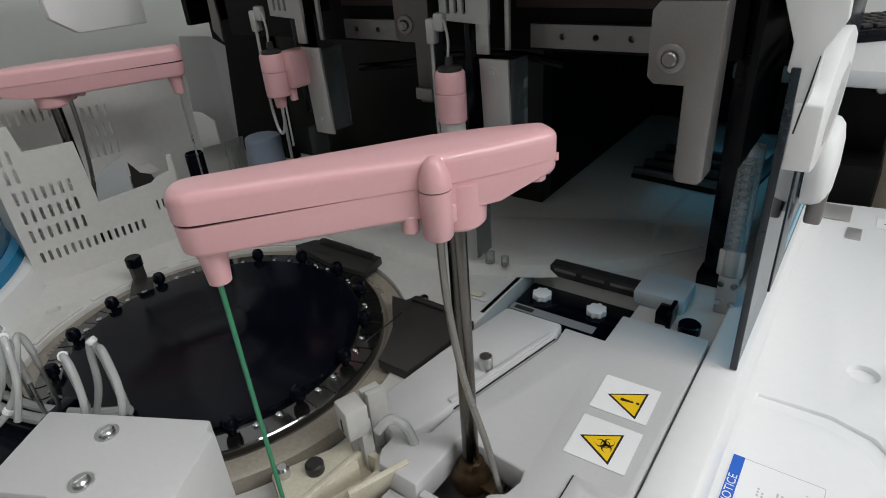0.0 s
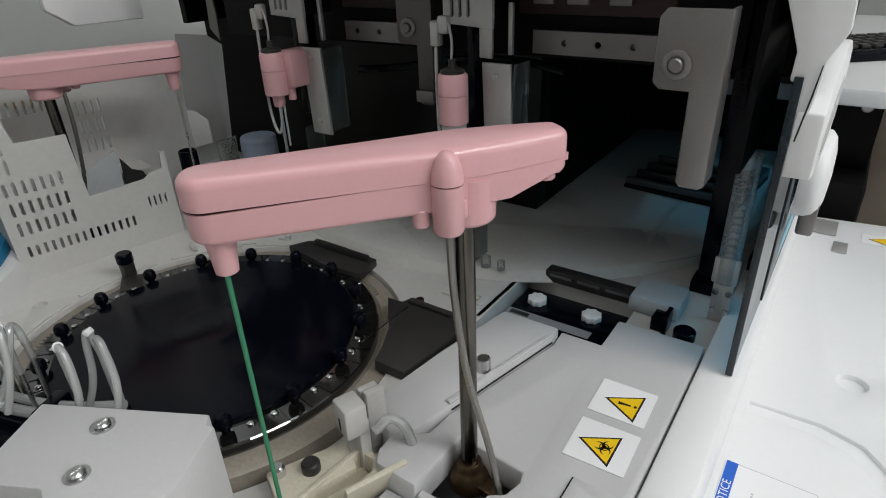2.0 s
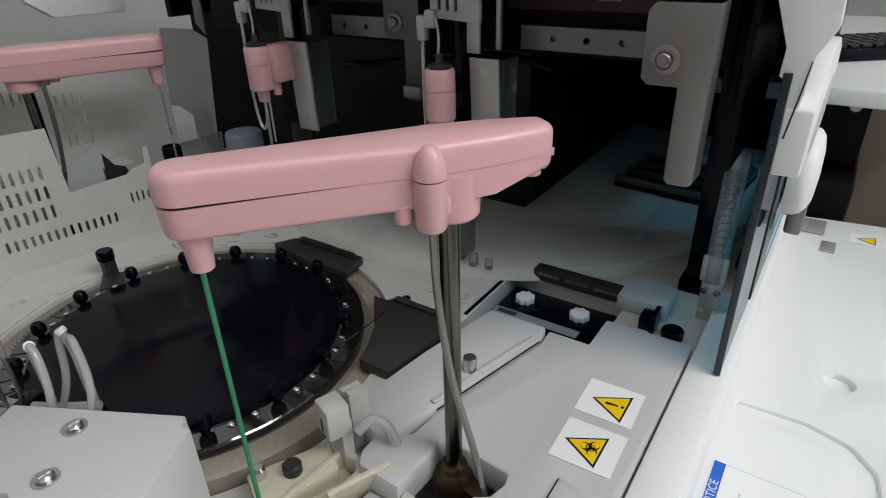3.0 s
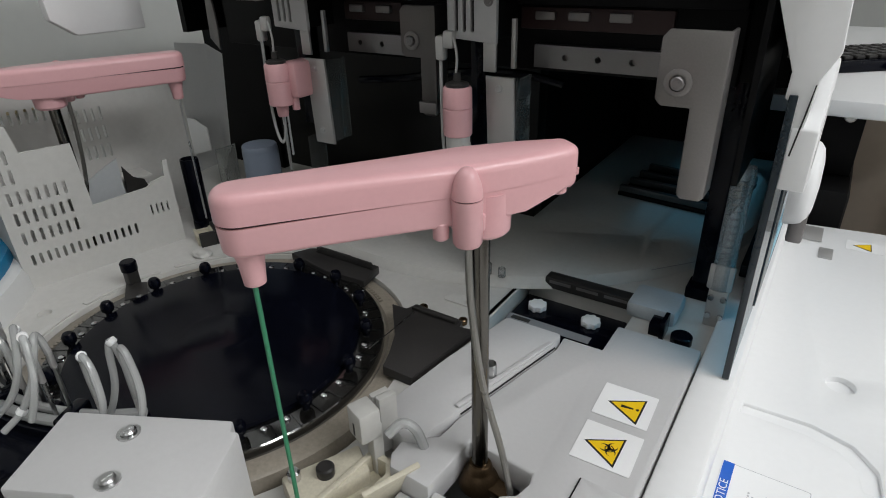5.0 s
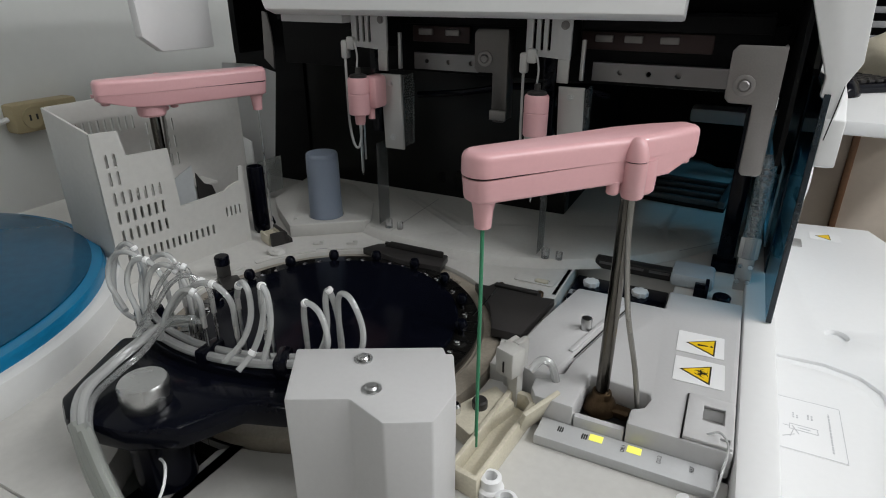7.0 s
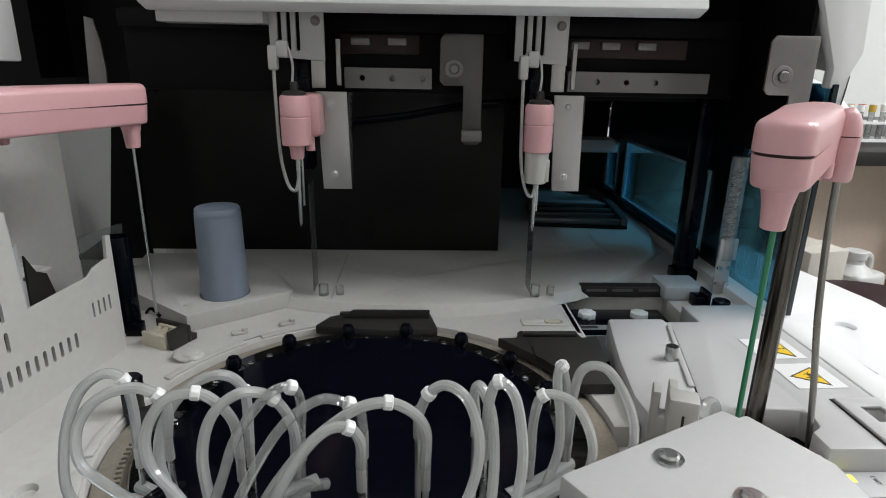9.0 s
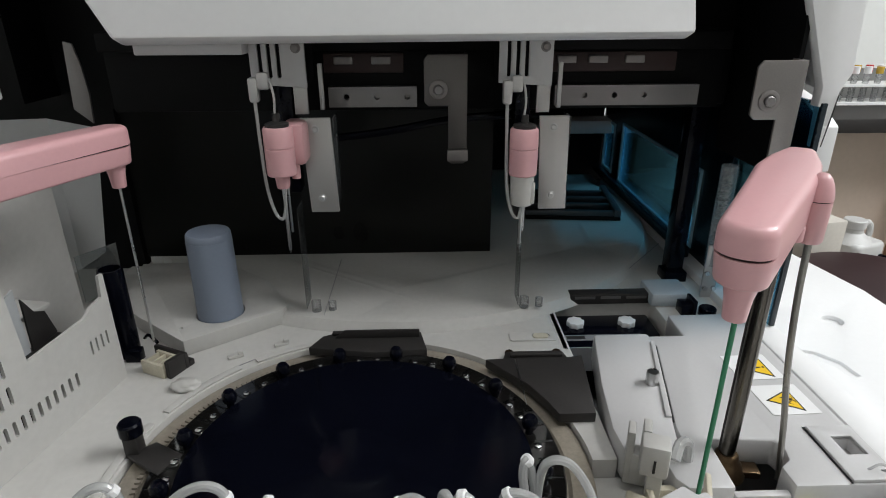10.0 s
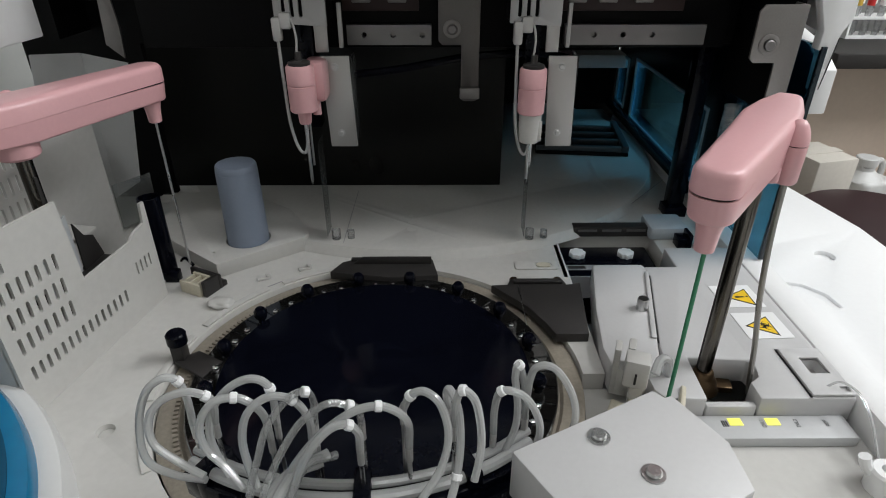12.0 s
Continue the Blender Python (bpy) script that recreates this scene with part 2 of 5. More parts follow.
# ---- room ----
structure("wall_west", box(-1.45, -1.25, -2.6, 2.8, -1.05, 1.7), WALL, "cream painted room wall behind the analyzer", "wall")
structure("wall_north", box(-1.25, 3.0, 2.6, 2.8, -1.05, 1.7), WALL, "cream painted far wall of the laboratory", "wall")
structure("wall_east", box(3.0, 3.2, -2.6, 2.8, -1.05, 1.7), WALL, "cream painted wall of the laboratory", "wall")
structure("wall_south", box(-1.25, 3.0, -2.6, -2.4, -1.05, 1.7), WALL, "cream painted wall of the laboratory", "wall")
structure("floor", box(-1.45, 3.2, -2.6, 2.8, -1.15, -1.05), FLOORM, "pale vinyl laboratory floor", "floor")
structure("ceiling", box(-1.45, 3.2, -2.6, 2.8, 1.7, 1.8), WALL, "white laboratory ceiling", "ceiling")

# ---- analyzer body ----
DX, DY, DR = -0.402, 0.227, 0.168          # reaction disc well
arc_up = circle(DX, DY, DR, 60, 0, 270)
arc_low = circle(DX, DY, DR, 24, 270, 360)
structure("deck", prism([(-0.72, 0.56), (-0.216, 0.56), (-0.216, DY)] + arc_up + [(-0.440, 0.062), (-0.440, 0.020), (-0.413, -0.027), (-0.3855, -0.027), (-0.3855, -0.047), (-0.72, -0.047)],
          -0.04, -0.010, [circle(-0.592, 0.168, 0.0066, 20)], 0.0010), DECK, "off-white moulded analyzer deck round the reaction disc", "deck")
structure("deck_front", prism(arc_low + [(-0.182, DY), (-0.182, 0.187), (-0.036, 0.187), (-0.036, -0.30), (-0.385, -0.30), (-0.385, 0.052), (-0.372, 0.066)], -0.06, -0.026, bevel=0.0012),
          DECK, "pale front panel of the analyzer deck", "deck")
structure("deck_back", joined(prism([(-0.7202, 0.5605), (-0.2160, 0.5605), (-0.2160, 0.985), (-0.7202, 0.985)], -0.04, -0.0101, bevel=0.0008)), DECK, "off-white deck under the reagent carousel cover", "deck")
structure("deck_rear", prism([(-0.2155, 0.466), (-0.105, 0.466), (-0.105, 0.424), (-0.0345, 0.424), (-0.0345, 0.985), (-0.2155, 0.985)], -0.04, -0.010, bevel=0.0012), DECK, "off-white rear deck beside the carousel cover", "deck")
# Black plate puts the pit's shade into colour over the grey body.
structure("pit_shade_plate", box(-0.445, -0.380, -0.05, 0.07, -0.0695, -0.064), DULL, "black plate painting the shade in the pit under the washing unit", "deck")
structure("disc_well", box(-0.58, -0.22, 0.05, 0.40, -0.045, -0.034), DULL, "dark floor of the reaction disc well", "deck")
structure("analyzer_body", joined(box(-1.0, -0.04, -0.30, 1.0, -0.30, -0.07), box(-0.04, 0.24, -0.30, 0.92, -0.30, -0.09)), GREY, "grey lower housing of the analyzer", "housing")
structure("bench", joined(box(-1.2, 0.35, -0.5, 1.05, -0.36, -0.30), box(-1.15, 0.3, -0.45, 1.0, -1.05, -0.36)), TAN, "laboratory bench under the analyzer", "bench")

# rear reagent carousel cover
arc = circle(-0.375, 0.755, 0.34, 120)
structure("carousel_cover", prism(arc, -0.0098, 0.0008, holes=[circle(-0.382, 0.463, 0.006, 14), circle(-0.382, 0.481, 0.005, 14), circle(-0.382, 0.498, 0.005, 14), circle(-0.142, 0.60, 0.005, 12), circle(-0.125, 0.60, 0.005, 12)], bevel=0.0008),
          DECK, "round off-white reagent carousel cover with seams and holes", "deck")

# Skirt added so the cover's step shades softly instead of dark.
structure("carousel_skirt", lathe([(0.3394, 0.0006), (0.3410, 0.0002), (0.3470, -0.0080), (0.3480, -0.0099)], -0.375, 0.755, 120), DECK, "sloped off-white skirt added to soften shade at the carousel cover's step", "deck")


def vplate(outline, y, thick, holes=(), bevel=0.0):
    """An upright plate facing the front; outline in x and z."""
    return moved(prism(outline, 0, thick, holes, bevel), pose(0, y + thick, 0, 90))


def splate(outline, x, thick, holes=(), bevel=0.0):
    """An upright plate facing sideways; outline in y and z."""
    turn = Matrix(((0, 0, 1, x), (1, 0, 0, 0), (0, 1, 0, 0), (0, 0, 0, 1)))
    return moved(prism(outline, 0, thick, holes, bevel), turn)


def rect(x0, x1, y0, y1):
    return [(x0, y0), (x1, y0), (x1, y1), (x0, y1)]


# interior walls and sides of the analyzer, with an added light-blocking roof
structure("back_panel", box(-0.70, -0.27, 0.590, 0.612, 0.0009, 0.40), mat("satin_black_panel", (0.0042, 0.0044, 0.0036), 0.3, scale=10, vary=0.3, bump=0.02, spec=0.25), "black back panel inside the analyzer", "panel")
structure("inner_side_panel", box(-0.29, -0.27, 0.612, 0.985, 0.0009, 0.40), DULL, "black inner side panel of the analyzer", "panel")
structure("far_panel", box(-0.29, -0.02, 0.985, 1.0, 0.0009, 0.40), DULL, "black far panel inside the analyzer", "panel")
# Added filler that keeps room light off the deep floor.
structure("gantry_light_block", box(-0.27, -0.030, 0.532, 0.536, 0.190, 0.40), DULL, "black panel added behind the gantry beam to block light", "panel")
# Added roof that shades the interior from the ceiling lights.
structure("roof_light_block", box(-0.76, -0.02, 0.43, 1.0, 0.40, 0.42), DULL, "black roof added over the pipettors to block light", "panel")
SIDEBLUE = mat("dark_blue_side_frame", (0.004, 0.012, 0.020), 0.25, scale=10, vary=0.2, bump=0.0, spec=0.3)
WINDOW_HOLES = [rect(0.575, 0.878, 0.006, 0.108), rect(0.915, 0.975, 0.010, 0.098)]
structure("side_frame", splate(rect(0.512, 0.985, -0.0098, 0.214), -0.018, 0.006, WINDOW_HOLES, 0.0006),
          SIDEBLUE, "dark blue side frame of the analyzer with window openings", "frame")
for y0, y1, z0, z1, words in ((0.575, 0.878, 0.006, 0.108, "long blue tinted window in the analyzer side"), (0.915, 0.975, 0.010, 0.098, "narrow blue tinted window in the analyzer side")):
    w = thing("window_pane", words, "window", -0.018, (y0 + y1) / 2, (z0 + z1) / 2)
    hy, hz = (y1 - y0) / 2 - 0.0004, (z1 - z0) / 2 - 0.0004
    # The lit look of the cut edge is put into its pale colour.
    part("frame", splate(rect(-hy, hy, -hz, hz), -0.002, 0.0078, [rect(0.004 - hy, hy - 0.004, 0.004 - hz, hz - 0.004)], 0.0006), mat("lit_edge_blue", (0.32, 0.55, 0.66), 0.4), w, "cut edge coloured pale blue as if lit")
    part("pane", splate(rect(0.0045 - hy, hy - 0.0045, 0.0045 - hz, hz - 0.0045), 0.001, 0.003), BLUEPANE, w)
structure("sill_rail", box(-0.034, -0.026, 0.56, 0.98, 0.0009, 0.014, 0.001), SIDEBLUE, "dark blue rail along the side windows", "trim")

g = thing("side_door", "blue tinted acrylic side door with dark edge", "door", -0.017, 0.391, 0.001)
part("pane", splate(rect(0.003, 0.119, 0, 0.214), 0.0, 0.004), BLUEPANE, g)
part("edge_strip", box(-0.0003, 0.0046, -0.0012, 0.0028, 0, 0.214, 0.0006), mat("dark_blue_edge", (0.006, 0.014, 0.022), 0.25), g, "near-black polished edge of the acrylic")
structure("side_upper_panel", box(-0.018, -0.012, 0.516, 0.985, 0.2145, 0.40), DULL, "black upper side panel of the analyzer", "panel")
structure("inner_guard", splate(rect(0.40, 0.515, 0.15, 0.40), -0.040, 0.004), DULL, "black inner guard plate beside the side door", "panel")
structure("ledge", box(-0.0360, -0.008, -0.30, 0.92, -0.075, 0.0, 0.003), COVER, "white ledge beside the deck", "trim")

h = thing("raised_hood", "white raised front hood with a blue stripe", "hood", 0, 0.39, 0)
tilt = Matrix.Translation((0, 0, 0.27)) @ pose(0, 0, 0, -20) @ Matrix.Translation((0, 0, -0.27))
part("front_panel", moved(vplate([(-0.593, 0.269), (-0.133, 0.272), (-0.133, 0.56), (-0.785, 0.56)], 0.0, 0.02, bevel=0.003), tilt), COVER, h)
part("stripe", moved(box(-0.49, -0.1335, -0.003, -0.0005, 0.3315, 0.356, 0.001), tilt), BLUESTRIPE, h, "blue trim stripe")
part("lower_lip", box(-0.588, -0.50, 0.022, 0.05, 0.255, 0.275, 0.001), GREY, h, "grey lower lip")
part("rear_shell", box(-0.60, -0.14, 0.06, 0.07, 0.285, 0.40, 0.001), DULL, h, "black inside of the hood")

# right-hand hinge arm of the hood and what stands beside it
a = thing("hood_support", "white curved support of the raised hood with round hinge", "support", -0.02, 0.40, 0)
part("front_plate", vplate([(0.006, 0.176), (0.0115, 0.176), (0.0155, 0.205), (0.0165, 0.224), (0.024, 0.240), (0.020, 0.30), (0.010, 0.54), (-0.055, 0.54), (-0.026, 0.30), (-0.008, 0.252), (0.001, 0.228), (0.0005, 0.212), (0.0045, 0.211)], -0.008, 0.012, bevel=0.0012), COVER, a)
part("side_plate", splate([(0.006, 0.225), (0.10, 0.235), (0.14, 0.30), (0.24, 0.54), (0.006, 0.54)], 0.004, 0.012, bevel=0.002), COVER, a)
part("guide_block", splate([(-0.0095, 0.156), (-0.009, 0.195), (0.020, 0.212), (0.065, 0.222), (0.115, 0.219), (0.160, 0.208), (0.188, 0.190), (0.190, 0.168), (0.176, 0.150), (0.130, 0.143), (0.075, 0.140), (0.020, 0.148)], 0.0075, 0.0155, bevel=0.0015), COVER, a, "curved white guide block")
# No recess is cut; its shade is put into a proud grey crescent.
part("guide_shade_plate", splate([(0.040, 0.170), (0.090, 0.188), (0.140, 0.190), (0.172, 0.180), (0.165, 0.162), (0.125, 0.155), (0.070, 0.152), (0.042, 0.156)], 0.0228, 0.0005), GREY, a, "proud grey crescent painting the recess shade of the guide")
part("guide_slit", vplate([(0.0096, 0.178), (0.0106, 0.178), (0.0142, 0.206), (0.0156, 0.222), (0.0150, 0.222), (0.0132, 0.206)], -0.0094, 0.0006), INK, a, "dark joint beside the guide")
part("hinge_disc", moved(lathe([(0.040, 0.0), (0.041, 0.009), (0.039, 0.015), (0.034, 0.019), (0.022, 0.0215), (0.0, 0.0225)], 0, 0, 48), Matrix.Translation((0.010, 0.20, 0.092)) @ Euler((0, radians(90), 0)).to_matrix().to_4x4()), COVER, a, "round white hinge cover")
part("hinge_shoe", box(0.016, 0.030, 0.175, 0.205, 0.040, 0.075, 0.003), DIMPLATE, a, "grey metal hinge shoe")
part("inner_panel", splate([(0.03, 0.23), (0.19, 0.23), (0.26, 0.54), (0.11, 0.54)], -0.006, 0.004), mat("olive_grey_panel", (0.10, 0.10, 0.09), 0.6), a, "olive-grey inner panel")
b = thing("sensor_block", "grey block with black clip under the hood", "block", -0.095, 0.44, 0.30)
part("body", box(-0.032, 0.032, -0.012, 0.02, 0.0, 0.08, 0.003), GREY, b)
part("clip", box(-0.006, 0.008, -0.0145, -0.0105, -0.004, 0.022, 0.001), BLACK, b, "black clip")
a = thing("hood_support", "white side support of the raised hood with pale brackets", "support", -0.70, 0.39, 0)
part("side_plate", splate([(0.020, 0.221), (0.020, 0.54), (-0.10, 0.54), (-0.085, 0.24), (-0.06, 0.222)], -0.012, 0.012, bevel=0.002), COVER, a)
part("bracket", vplate([(0.010, 0.200), (0.026, 0.186), (0.028, 0.215), (0.026, 0.240), (0.022, 0.260), (0.014, 0.262)], 0.098, 0.003, bevel=0.0006), DIMPLATE, a, "grey bent bracket")
part("folded_sheet", vplate([(-0.105, 0.022), (-0.057, 0.037), (-0.027, 0.046), (-0.027, 0.078), (-0.054, 0.088), (-0.100, 0.086)], 0.090, 0.002, bevel=0.0004), COVER, a, "white folded sheet")
bent = bmesh.new()
cols = [((-0.100, 0.098, -0.008), (-0.072, 0.098, 0.190)), ((-0.034, 0.118, 0.022), (-0.030, 0.118, 0.188)), ((0.008, 0.098, 0.050), (0.028, 0.098, 0.182))]
vs = [[bent.verts.new(p) for p in c] for c in cols]
for q, r in zip(vs, vs[1:]):
    bent.faces.new((q[0], r[0], r[1], q[1]))
bmesh.ops.solidify(bent, geom=bent.faces[:], thickness=0.0015)
bmesh.ops.recalc_face_normals(bent, faces=bent.faces)
part("bent_screen", bent, COVER, a, "pale grey folded side sheet")
part("lower_screen", vplate([(-0.025, -0.009), (0.020, 0.010), (0.022, 0.062), (-0.025, 0.046)], 0.094, 0.002, bevel=0.0004), PALEPANE, a, "grey translucent lower screen")
structure("left_panel", box(-0.745, -0.735, 0.488, 0.584, 0.205, 0.42), DULL, "black left inner panel of the analyzer", "panel")
structure("rear_left_panel", box(-0.84, -0.702, 0.585, 0.60, -0.0124, 0.42), DULL, "black rear panel beside the side support", "panel")
structure("upper_left_panel", vplate([(-0.735, 0.19), (-0.655, 0.19), (-0.655, 0.42), (-0.735, 0.42)], 0.55, 0.006), DULL, "black upper inner panel of the analyzer", "panel")

# ---- right-hand service plate ----
p = thing("service_plate", "pale grey service plate with hazard stickers", "plate", -0.1, 0.3, 0)
O = (-0.1, 0.3)


def rel(pts):
    return [(x - O[0], y - O[1]) for x, y in pts]


part("plate", prism(rel([(-0.0375, 0.1875), (-0.0375, 0.4195), (-0.107, 0.4185), (-0.107, 0.379), (-0.1410, 0.3788), (-0.1395, 0.36), (-0.166, 0.250), (-0.168, 0.228), (-0.188, 0.214), (-0.187, 0.198), (-0.181, 0.1885), (-0.150, 0.1875), (-0.148, 0.236), (-0.100, 0.232), (-0.098, 0.224), (-0.101, 0.212), (-0.110, 0.206), (-0.110, 0.1875)]),
      -0.024, 0.0, [rel(rect(-0.0605, -0.0445, 0.212, 0.232))], 0.002), GREY, p)
part("front_rib", box(-0.049, -0.011, -0.1125, -0.1065, -0.024, -0.008, 0.0015), GREY, p)
part("latch_lid", prism(rel([(-0.0715, 0.1885), (-0.0385, 0.1885), (-0.0385, 0.243), (-0.0715, 0.243)]), 0.0003, 0.0028, [rel(rect(-0.0600, -0.0450, 0.2125, 0.2315)), rel(rect(-0.047, -0.0405, 0.192, 0.198))], 0.0007), GREY, p, "grey latch lid with a square window")
part("groove", prism(rel([(-0.0728, 0.1880), (-0.0716, 0.1880), (-0.0716, 0.2431), (-0.038, 0.2431), (-0.038, 0.2443), (-0.0728, 0.2443)]), 0.0002, 0.0006), INK, p, "dark joint")
part("window_floor", box(0.039, 0.056, -0.089, -0.067, -0.012, -0.010), SATIN, p, "recessed pale window")

blk = thing("cover_block", "pale grey raised cover block with thumb screw", "block", -0.18, 0.30, 0)
O = (-0.18, 0.30)
part("block", prism(rel([(-0.1945, 0.377), (-0.1425, 0.3775), (-0.1415, 0.361), (-0.1675, 0.252), (-0.176, 0.214), (-0.187, 0.210), (-0.2145, 0.222), (-0.2160, 0.245), (-0.209, 0.30)]), -0.024, 0.004, (), 0.003), GREY, blk)
# Black strip paints the joint together with the ridge's shadow.
part("ridge_gap_shade", prism(rel([(-0.1412, 0.3600), (-0.1400, 0.3600), (-0.1656, 0.2530), (-0.1668, 0.2530)]), 0.0003, 0.0009), INK, blk, "black strip for the gap and shadow beside the ridge")
part("ridge", prism(rel([(-0.1465, 0.3595), (-0.1420, 0.3615), (-0.1680, 0.2535), (-0.1725, 0.2545)]), 0.004, 0.0062, (), 0.001), GREY, blk)
k = part("thumb_screw", lathe([(0.0052, 0.004), (0.0052, 0.0145), (0.0046, 0.0155), (0.0, 0.0155)], 0.0125, -0.002, 20), STEEL, blk, "knurled steel thumb screw")

# hazard stickers
def sticker(name, label, x0, x1, y0, y1, z, rz):
    s = thing(name, label, "sticker", (x0 + x1) / 2, (y0 + y1) / 2, z, rz)
    hx, hy = (x1 - x0) / 2, (y1 - y0) / 2
    part("backing", prism(rounded(-hx, hx, -hy, hy, 0.0008, 3), 0, 0.0003), PAPER, s)
    return s


def triangle(s, r, cx, cy, turn):
    def tri(k):
        return [(cx + r * k * math.cos(radians(turn + 120 * i)), cy + r * k * math.sin(radians(turn + 120 * i))) for i in range(3)]
    part("border", prism(tri(1.0), 0.0003, 0.0005), INK, s)
    part("field", prism(tri(0.84), 0.0005, 0.0007), YELLOW, s)


s1 = sticker("warning_sticker", "white sticker with yellow exclamation warning triangle", -0.0890, -0.0500, 0.3050, 0.3415, 0.0003, 2)
triangle(s1, 0.0163, 0.0040, -0.0020, 178)
bang = joined(prism([(-0.008, 0.0014), (-0.008, -0.0014), (0.0025, -0.0007), (0.0025, 0.0007)], 0.0007, 0.0009), prism(circle(0.0060, 0, 0.0013, 10), 0.0007, 0.0009))
part("exclamation_mark", moved(bang, Matrix.Translation((0.0040, -0.0020, 0)) @ pose(0, 0, 0, 0, 0, 4) @ Matrix.Diagonal((0.82, 0.95, 1, 1))), INK, s1)
s2 = sticker("biohazard_sticker", "white sticker with yellow biohazard warning triangle", -0.0870, -0.0475, 0.2590, 0.2965, 0.0003, 2)
triangle(s2, 0.0163, 0.0010, -0.0015, 178)
rings = []
for i in range(3):
    a = radians(60 + 120 * i)
    cx, cy = 0.0036 * math.cos(a), 0.0036 * math.sin(a)
    gap = 60 + 120 * i
    outer_arc = circle(cx, cy, 0.0039, 18, gap + 35, gap + 325)
    inner_arc = circle(cx * 1.30, cy * 1.30, 0.0030, 18, gap + 35, gap + 325)
    rings.append(prism(outer_arc + inner_arc[::-1], 0.0007, 0.0009))
rings.append(prism(circle(0, 0, 0.0036, 24), 0.0009, 0.0010, [circle(0, 0, 0.0029, 24)]))
part("biohazard_symbol", moved(joined(*rings), Matrix.Translation((0.0020, -0.0015, 0)) @ Matrix.Diagonal((0.85, 0.85, 1, 1))), INK, s2)

# indicator bar
lb = thing("indicator_bar", "grey indicator strip with two lit yellow lamps", "indicator", -0.11, 0.177, -0.026)
part("bar", joined(box(-0.063, 0.066, -0.0125, 0.0105, 0.0002, 0.009, 0.001)), mat("mid_grey_plastic", (0.50, 0.505, 0.51), 0.5, scale=30, vary=0.04), lb)
for x in (-0.0195, 0.0085):
    part("indicator_lamp", box(x - 0.0045, x + 0.0055, 0.0, 0.007, 0.009, 0.0096, 0.0003), LED, lb, "lit yellow indicator")
for x in (-0.047, -0.0285):
    part("marking", joined(*[box(x - 0.001 + 0.0016 * i, x + 0.0000 + 0.0016 * i, -0.001, 0.005, 0.009, 0.0092) for i in range(3)]), INK, lb, "small black printed marking")
for x, words in ((0.0012, "DIL1"), (0.0268, "DIL2"), (0.049, "REF")):
    fc = bpy.data.curves.new("marking_text", "FONT")
    fc.body, fc.size, fc.align_x, fc.align_y = words, 0.0042, "CENTER", "CENTER"
    fc.materials.append(INK)
    tx = new("marking_text", fc)
    tx.parent = lb
    tx.matrix_basis = pose(x, 0.002, 0.0093, 0, 0, 90)

# ---- reagent bottle recess ----
structure("recess", joined(box(-0.222, -0.10, 0.375, 0.475, -0.075, -0.07), box(-0.222, -0.218, 0.375, 0.475, -0.07, -0.01)), DULL, "dark recess for reagent bottles", "recess")
bt = thing("reagent_box", "black reagent box with two white knobs and grey label", "reagent box", -0.166, 0.43, -0.07)
part("body", box(-0.048, 0.056, -0.030, 0.034, 0.0, 0.046, 0.002), BLACK, bt)
part("label", joined(box(-0.046, 0.034, -0.0315, -0.0302, 0.018, 0.0455), box(-0.047, 0.036, -0.0190, -0.0085, 0.0456, 0.0466)), mat("grey_label", (0.25, 0.25, 0.26), 0.5), bt, "grey label with unreadable print")
part("label_print", box(-0.043, -0.024, -0.0165, -0.0110, 0.0466, 0.0469), DARKPLATE, bt)
for x in (-0.028, 0.027):
    lob = [(x + 0.0088 * (1 + 0.09 * math.cos(8 * t)) * math.cos(t), 0.012 + 0.0088 * (1 + 0.09 * math.cos(8 * t)) * math.sin(t)) for t in [2 * math.pi * i / 48 for i in range(48)]]
    part("knob", prism(lob, 0.046, 0.052, (), 0.0008), PAPER, bt, "white scalloped knob")
hb = thing("hinge_bar", "charcoal hinge bar behind the reagent recess", "bar", -0.16, 0.470, -0.0099)
part("bar", box(-0.036, 0.055, -0.008, 0.006, 0.0, 0.0120, 0.001), DARKPLATE, hb)
for x in (-0.02, 0.008, 0.036):
    part("slot", box(x - 0.011, x + 0.011, -0.0085, -0.0078, 0.0066, 0.0096), RAILMAT, hb, "pale slot in the bar")
cl = thing("corner_latch", "grey corner latch with black clip on the deck", "latch", -0.085, 0.47, -0.0099)
part("body", box(-0.026, 0.018, -0.018, 0.022, 0.0, 0.016, 0.004), mat("grey_latch_plastic", (0.42, 0.46, 0.49), 0.5), cl)
part("clip", joined(box(0.0, 0.012, -0.036, -0.02, -0.001, 0.012, 0.001), box(0.010, 0.014, -0.04, -0.02, -0.001, 0.018, 0.001)), BLACK, cl, "black clip")
part("foot", cyl(0.028, -0.034, 0.009, -0.004, 0.008, 24, ch=0.001), BLACK, cl, "black round foot")

# ---- reaction disc ----
d = thing("reaction_disc", "black domed reaction disc with a smoky cuvette ring", "disc", DX, DY, -0.034)
part("outer_rim", lathe([(0.146, 0.0), (0.1665, 0.0), (0.1665, 0.019), (0.164, 0.0205), (0.150, 0.0205), (0.1475, 0.018)], 0, 0, 96), RIMMAT, d, "stained beige outer rim")
part("cuvette_ring", lathe([(0.118, 0.0), (0.1455, 0.0), (0.1455, 0.026), (0.1445, 0.027), (0.118, 0.027)], 0, 0, 96), RING, d, "smoky clear cuvette ring")
part("ring_core", lathe([(0.117, 0.002), (0.144, 0.002), (0.144, 0.014), (0.117, 0.014)], 0, 0, 72), BLACK, d)
